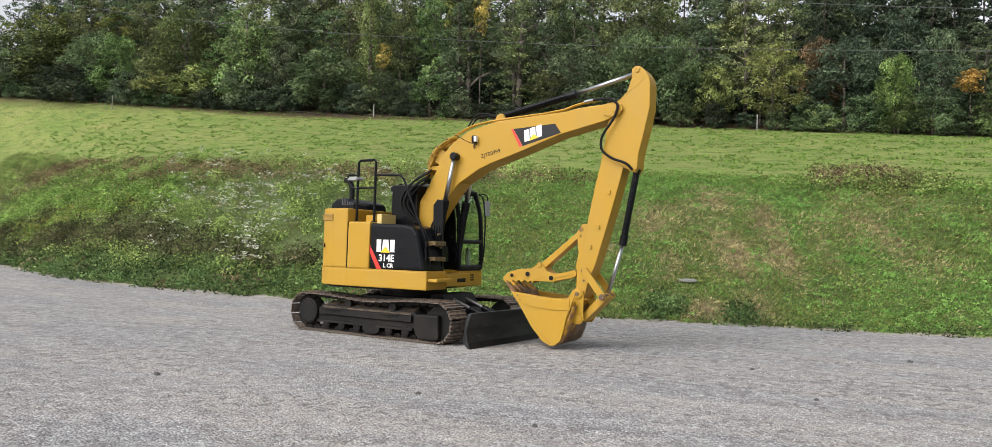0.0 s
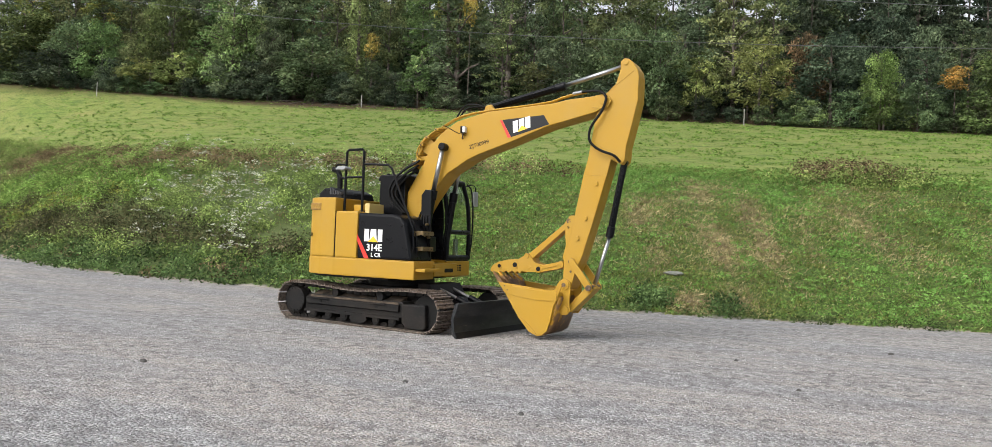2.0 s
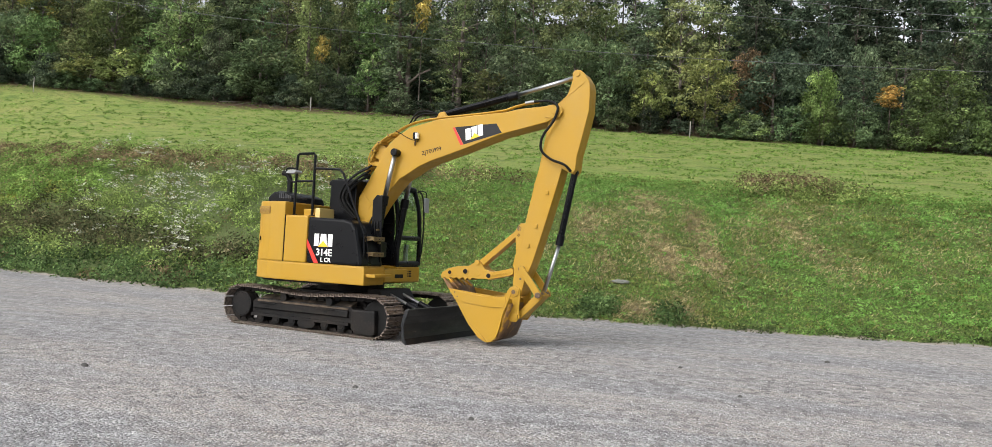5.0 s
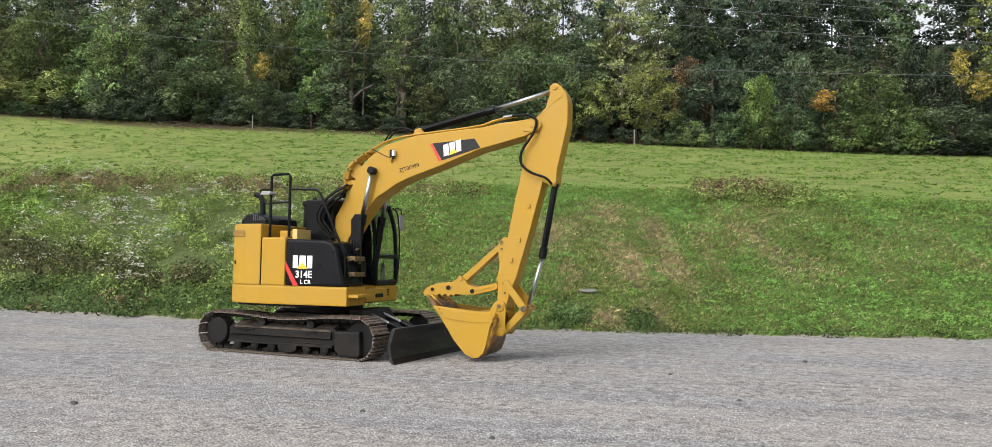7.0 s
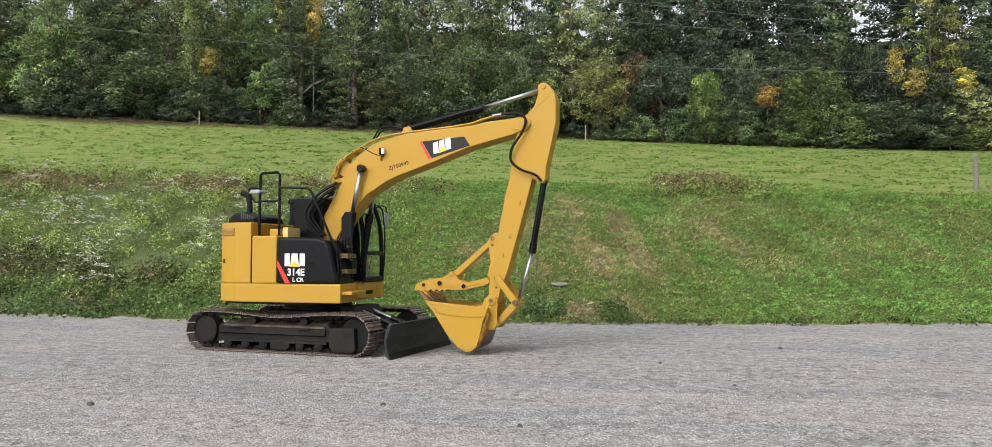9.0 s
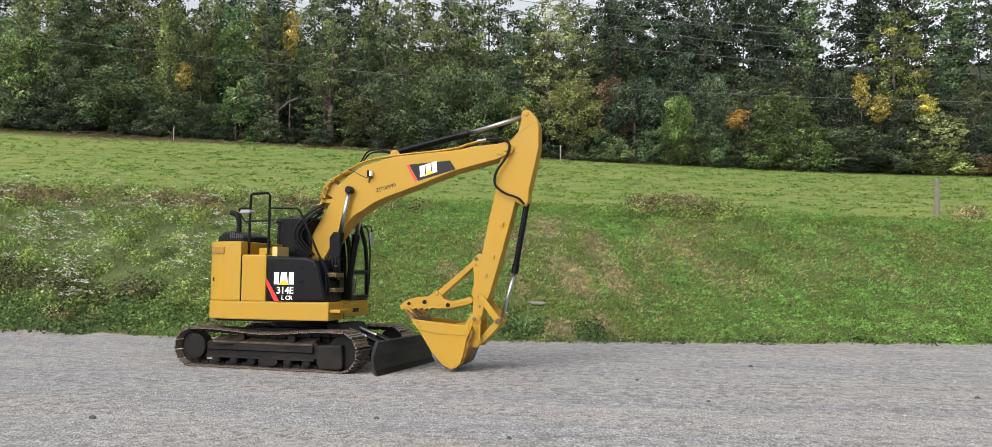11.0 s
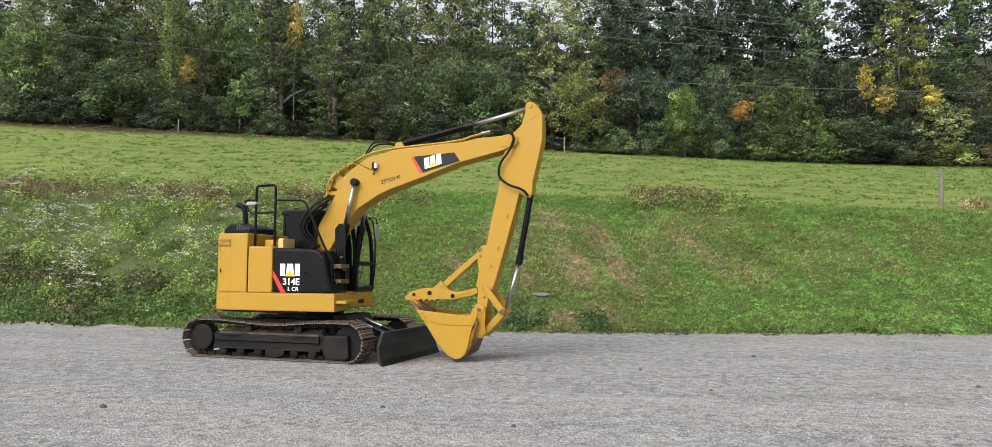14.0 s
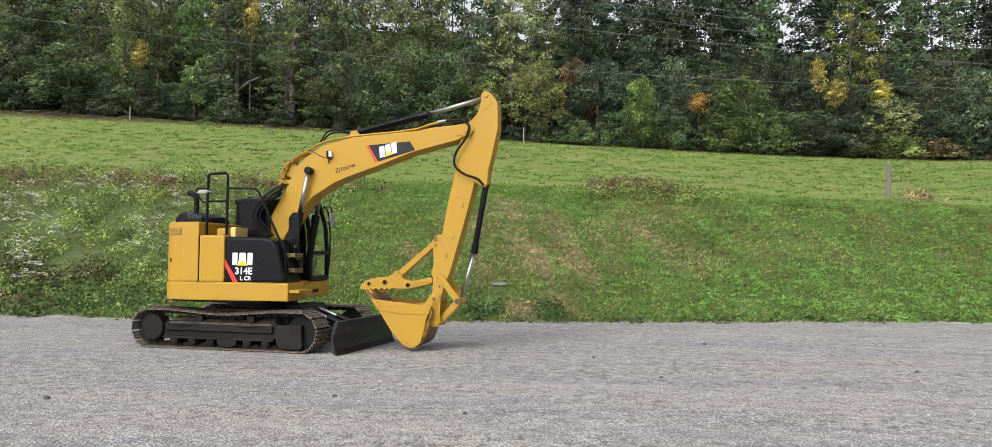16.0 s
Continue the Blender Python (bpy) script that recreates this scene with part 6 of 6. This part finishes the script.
x, y = scatter(340000, -6, 24, 5, 20, lambda x, y: on_bank(x, y) * right(x) * np.clip(worn(x, y) ** 1.5 * 2.0, 0.03, 1.0))
v, f = mat_blades(x, y, 0.10, 0.03, (0.5, -0.6), 0.5)
tagged(new("withered_grass", mesh_of("withered_grass", v, f, THATCH)), "withered brown grass in worn streaks on the bank", "grass", kind="stuff")
x, y = scatter(2600, -40, 28, 4, 22, lambda x, y: on_bank(x, y) * (0.2 + 0.8 * right(x)) * (1 - worn(x, y)) * np.clip(0.25 + patches(x, y, 0.6, 1), 0.1, 1))
big = np.repeat(rng.uniform(0.4, 1.2, len(x)), 11)
x, y = tufts(x, y, 11, 0.07)
v, f = blades(x, y, height(x, y), big * (0.16 + 0.10 * patches(x, y, 0.4, 3)), 0.022, 1.2)
tagged(new("grass_tufts", mesh_of("grass_tufts", v, f, GRASS)), "longer green grass tufts on the bank", "grass", kind="stuff")

# low herbs and clover between the grass, lushest at the bank's foot
cushion = lambda x, y: terrace(x, y) * np.clip(0.25 + 0.95 * patches(x * 0.55 + 0.5 * y, y * 1.5, 0.9, 6) + 0.6 * smooth01((x - 7) / 5) * smooth01((4.5 - y + foot_y(x)) / 3), 0.08, 1)
for name, words, leaf, count, wide, most in (
    ("bank_herbs", "low leafy herbs and clover on the bank", HERB, 20000, (0.05, 0.13), 1.0),
    ("leafy_herbs", "rounded leafy cushions of herbs on the bank", HERB, 8000, (0.11, 0.26), 0.8),
    ("dull_herbs", "dull olive-green herbs thinning out on the bank", OLIVE_HERB, 15000, (0.06, 0.17), 0.9),
):
    x, y = scatter(count, -12, 28, 4.4, 21, lambda x, y: on_bank(x, y) * right(x) * (1 - 0.85 * worn(x, y)) * cushion(x, y) * np.clip(1.35 * (lush(x, y) if leaf is HERB else 1 - lush(x, y)), 0, 1) * most)
    r = rng.uniform(*wide, len(x))
    v, f, tone = lobed(np.stack([x, y, height(x, y), r * 1.25, r, r * rng.uniform(0.45, 1.0, len(x))], 1), 0, 0.034, 0.6, True, -9, int(200 * np.mean(wide)))
    tagged(new(name, mesh_of(name, v, f, leaf, tone)), words, "herbs", kind="stuff")

x, y = scatter(15000, -85, 42, 17, 62, lambda x, y: ((y > crest_y(x) - 0.5) & (y < wood_y(x) + 1)) * np.clip(0.1 + 1.0 * patches(x, y * 1.6, 0.5, 2) ** 2, 0.05, 1))
r = rng.uniform(0.10, 0.42, len(x)) ** 1.2
v, f, tone = lobed(np.stack([x, y, height(x, y), r * 1.5, r, r * rng.uniform(0.2, 0.5, len(x))], 1), 0, 0.055, 0.7, True, -9, 30)
tagged(new("field_grass", mesh_of("field_grass", v, f, MOWN, tone)), "short tufted grass on the sloping field", "grass", kind="stuff")


def weed_places(n, x0, x1, keep):
    x = rng.uniform(x0, x1, n)
    u = rng.random(n)
    y = foot_y(x) + (u - 0.03) * (crest_y(x) + 1.5 - foot_y(x))
    ok = rng.random(n) < keep(x, y, u)
    return x[ok], y[ok], u[ok]


def weeds(name, label, material, places, tall, each, leaf_size, spread):
    """Rounded leafy plants."""
    x, y, u = places
    n = len(x)
    t = tall * rng.uniform(0.45, 1.2, n)
    wide = spread * (0.5 + 0.5 * t / tall)
    v, f, tone = lobed(np.stack([x, y, height(x, y) + 0.25 * t, wide, wide, 0.75 * t], 1), 0, leaf_size, 0.65, False, -9, each)
    return tagged(new(name, mesh_of(name, v, f, material, tone)), label, "weeds", kind="stuff")


left = lambda x: smooth01((-2.5 - x) / 5)


def region(x, y, rows):
    """How strongly each place belongs to the patches, with a ragged rim."""
    w = np.zeros_like(x)
    for row in rows:
        w = np.maximum(w, blob(x, y, *row))
    return np.clip(1.8 * (w + 0.35 * (patches(x, y, 1.1, 5) - 0.5) - 0.2), 0, 1)


LUSH_AT = ((-42, 21, 7, 3.2), (-34.5, 18, 6, 2.8), (-27.7, 15.4, 4.5, 2.2))
BROWN_AT = ((-48, 26.4, 8, 2.2), (-37, 21.6, 5, 1.6), (-27.5, 17.9, 4, 1.3), (-22.7, 18.1, 4, 1.1), (-15, 17.6, 6, 1.0), (-7.5, 17.8, 5, 0.8))
GOLD_AT = ((-29.8, 13.8, 4.5, 1.1), (-36, 15.8, 5, 1.2), (-12.5, 15.6, 1.2, 0.6))
DARK_AT = ((-29, 11.9, 5, 1.6), (-24.2, 11.2, 3.2, 1.6), (-19.5, 9.8, 3.5, 1.3), (-15, 8.2, 3, 1.0), (-39, 15.5, 6, 2), (-10.5, 7.4, 2.2, 0.8))
other = lambda x, y: 1 - np.maximum(np.maximum(region(x, y, LUSH_AT), region(x, y, BROWN_AT)), region(x, y, DARK_AT))
weeds("weeds", "tall green weeds covering the bank", WEED, weed_places(2300, -75, 3, lambda x, y, u: left(x) * other(x, y) * (u > 0.1) * np.clip(0.4 + patches(x, y, 0.8, 4), 0, 1)), 0.8, 130, 0.05, 0.5)
weeds("low_weeds", "low leafy weeds between the tall ones", HERB, weed_places(2600, -75, 3, lambda x, y, u: left(x) * other(x, y) * 0.6), 0.35, 44, 0.04, 0.4)
weeds("lush_weeds", "bright green creeping weeds on the bank", LUSH, weed_places(2600, -60, -18, lambda x, y, u: region(x, y, LUSH_AT)), 0.5, 70, 0.07, 0.6)
weeds("yellowish_weeds", "yellow-green weeds on the bank", GOLD_WEED, weed_places(2600, -50, -8, lambda x, y, u: region(x, y, GOLD_AT) * 0.8), 0.5, 60, 0.06, 0.5)
weeds("dark_brush", "dark brown-green brush low on the bank", DARK_WEED, weed_places(4600, -60, -6, lambda x, y, u: region(x, y, DARK_AT)), 0.75, 80, 0.055, 0.5)
weeds("foot_weeds", "dark green leafy weeds along the foot of the bank", FOOT_WEED, weed_places(5200, -75, 0, lambda x, y, u: left(x) * (u < 0.17) * 0.9), 0.45, 60, 0.055, 0.42)
weeds("edge_weeds", "low green weeds along the gravel's edge", FOOT_WEED, weed_places(6000, -6, 27, lambda x, y, u: (u < 0.045) * np.clip(patches(x, y, 0.7, 2) + 0.05, 0, 1) * (1 - worn(x, y))), 0.24, 36, 0.036, 0.26)
weeds("bank_brush", "dark weeds at the foot of the bank", FOOT_WEED, (lambda n: (np.where(np.arange(n) % 3, rng.normal(2.95, 0.3, n), rng.normal(4.8, 0.16, n)), rng.normal(7.0, 0.3, n), np.ones(n)))(60), 0.4, 60, 0.04, 0.25)
weeds("dry_weeds", "brown withered weeds on the bank", DRY, weed_places(900, -75, 2, lambda x, y, u: left(x) * ((u > 0.5) * 0.35 + 0.15)), 0.65, 70, 0.05, 0.45)
weeds("withered_weeds", "rust-brown withered weeds along the top of the bank", DRY, weed_places(3600, -60, -3, lambda x, y, u: region(x, y, BROWN_AT) * 0.85), 0.6, 80, 0.055, 0.55)

FLOWERS_AT = ((-27.6, 18.4), (-24.1, 17.5), (-22.6, 13.7), (-21.6, 13.8), (-20.7, 13.9), (-17.4, 12.0), (-18.7, 14.4), (-14.0, 10.5), (-14.3, 12.7), (-15.8, 15.1), (-15.6, 8.3), (-13.3, 9.6), (-12.6, 7.6), (-10.4, 6.2), (-15.9, 15.7), (-12.8, 14.4), (-9.7, 11.1), (-13.0, 16.6), (-18.5, 12.7), (-17.0, 13.7), (-12.6, 9.9), (-16.5, 11.9), (-8.2, 9.0), (-7.3, 12.6), (-10.6, 13.4))


def flower_patches():
    """White flowers stand in loose groups."""
    px, py = [], []
    for cx, cy in FLOWERS_AT:
        k = int(rng.integers(2, 6))
        px.append(cx + rng.normal(0, 0.55, k))
        py.append(cy + rng.normal(0, 0.45, k))
    x = np.concatenate(px)
    return x, np.concatenate(py), np.ones(len(x))


def flower_heads(places, heads, petals):
    """Flat heads of white petals at the tops of the plants."""
    x, y, u = places
    n = len(x)
    top = np.stack([x, y, height(x, y)], 1)[:, None, :] + np.stack([rng.normal(0, 0.28, (n, heads)), rng.normal(0, 0.28, (n, heads)), rng.uniform(0.5, 1.0, (n, heads))], 2)
    p = top[:, :, None, :] + rng.normal(size=(n, heads, petals, 3)) * np.array([0.085, 0.085, 0.025])
    return leaves(p.reshape(-1, 3), 0.042, 0.75)


for nm, label, places in (("wildflowers", "white wildflowers among the weeds on the bank", flower_patches()), ("loose_wildflowers", "scattered white wildflowers on the bank", weed_places(40, -26, -2, lambda x, y, u: left(x) * (u > 0.2) * 0.5))):
    v, f = flower_heads(places, 4, 11)
    tagged(new(nm, mesh_of(nm, v, f, PETAL)), label, "flowers", kind="stuff")
weeds("crest_brush", "matted brown-green brush at the top of the bank", DRY, (lambda n: (rng.normal(6.9, 0.9, n), rng.normal(19.0, 0.4, n), np.ones(n)))(140), 0.72, 60, 0.045, 0.36)
weeds("crest_brush_leaves", "dull green brush at the top of the bank", WEED, (lambda n: (rng.normal(7.5, 1.3, n), rng.normal(18.7, 0.5, n), np.ones(n)))(140), 0.62, 60, 0.05, 0.4)

weeds("crest_fringe", "ragged green herbs along the top of the bank", HERB, (lambda x: (x, crest_y(x) - 0.2 + rng.normal(0, 0.4, len(x)), x * 0))(rng.uniform(-3, 27, 420)), 0.22, 60, 0.036, 0.3)
weeds("crest_grass", "ragged dull grass along the top of the bank", OLIVE_HERB, (lambda x: (x, crest_y(x) + 0.3 + rng.normal(0, 0.5, len(x)), x * 0))(rng.uniform(-6, 27, 380)), 0.16, 50, 0.036, 0.3)
weeds("post_brush", "small brown withered bush beside the wooden post", DRY, (lambda n: (rng.normal(19.2, 0.35, n), rng.normal(22.4, 0.3, n), np.ones(n)))(26), 0.55, 60, 0.045, 0.3)

# ---- loose gravel ----
n = 90000
near = np.arange(n) < 64000
x = np.where(near, rng.uniform(-5, 16, n), rng.uniform(-14, 22, n))
y = np.where(near, rng.uniform(-10.2, -3.5, n), rng.uniform(-3.5, 5, n))
s = np.where(near, 0.0085, 0.0115) * rng.lognormal(0, 0.3, n)
z = height(x, y)
octa = np.array([(1, 0, 0), (-0.4, 0.9, 0), (-0.5, -0.85, 0), (0.25, 0.1, 1)], float)
tri = np.array([(0, 1, 3), (1, 2, 3), (2, 0, 3)])
k = octa[None] * rng.uniform(0.6, 1.4, (n, 4, 1)) * np.stack([s, s * rng.uniform(0.6, 1, n), s * rng.uniform(0.5, 0.9, n)], 1)[:, None, :]
a = rng.uniform(0, 6.28, n)
kx = k[:, :, 0] * np.cos(a)[:, None] - k[:, :, 1] * np.sin(a)[:, None]
ky = k[:, :, 0] * np.sin(a)[:, None] + k[:, :, 1] * np.cos(a)[:, None]
v = np.stack([kx + x[:, None], ky + y[:, None], k[:, :, 2] + z[:, None]], -1).reshape(-1, 3)
f = (tri[None] + 4 * np.arange(n)[:, None, None]).reshape(-1, 3)
tagged(new("gravel", mesh_of("gravel", v, f, STONE)), "loose grey crushed stone on the yard", "gravel", kind="stuff")
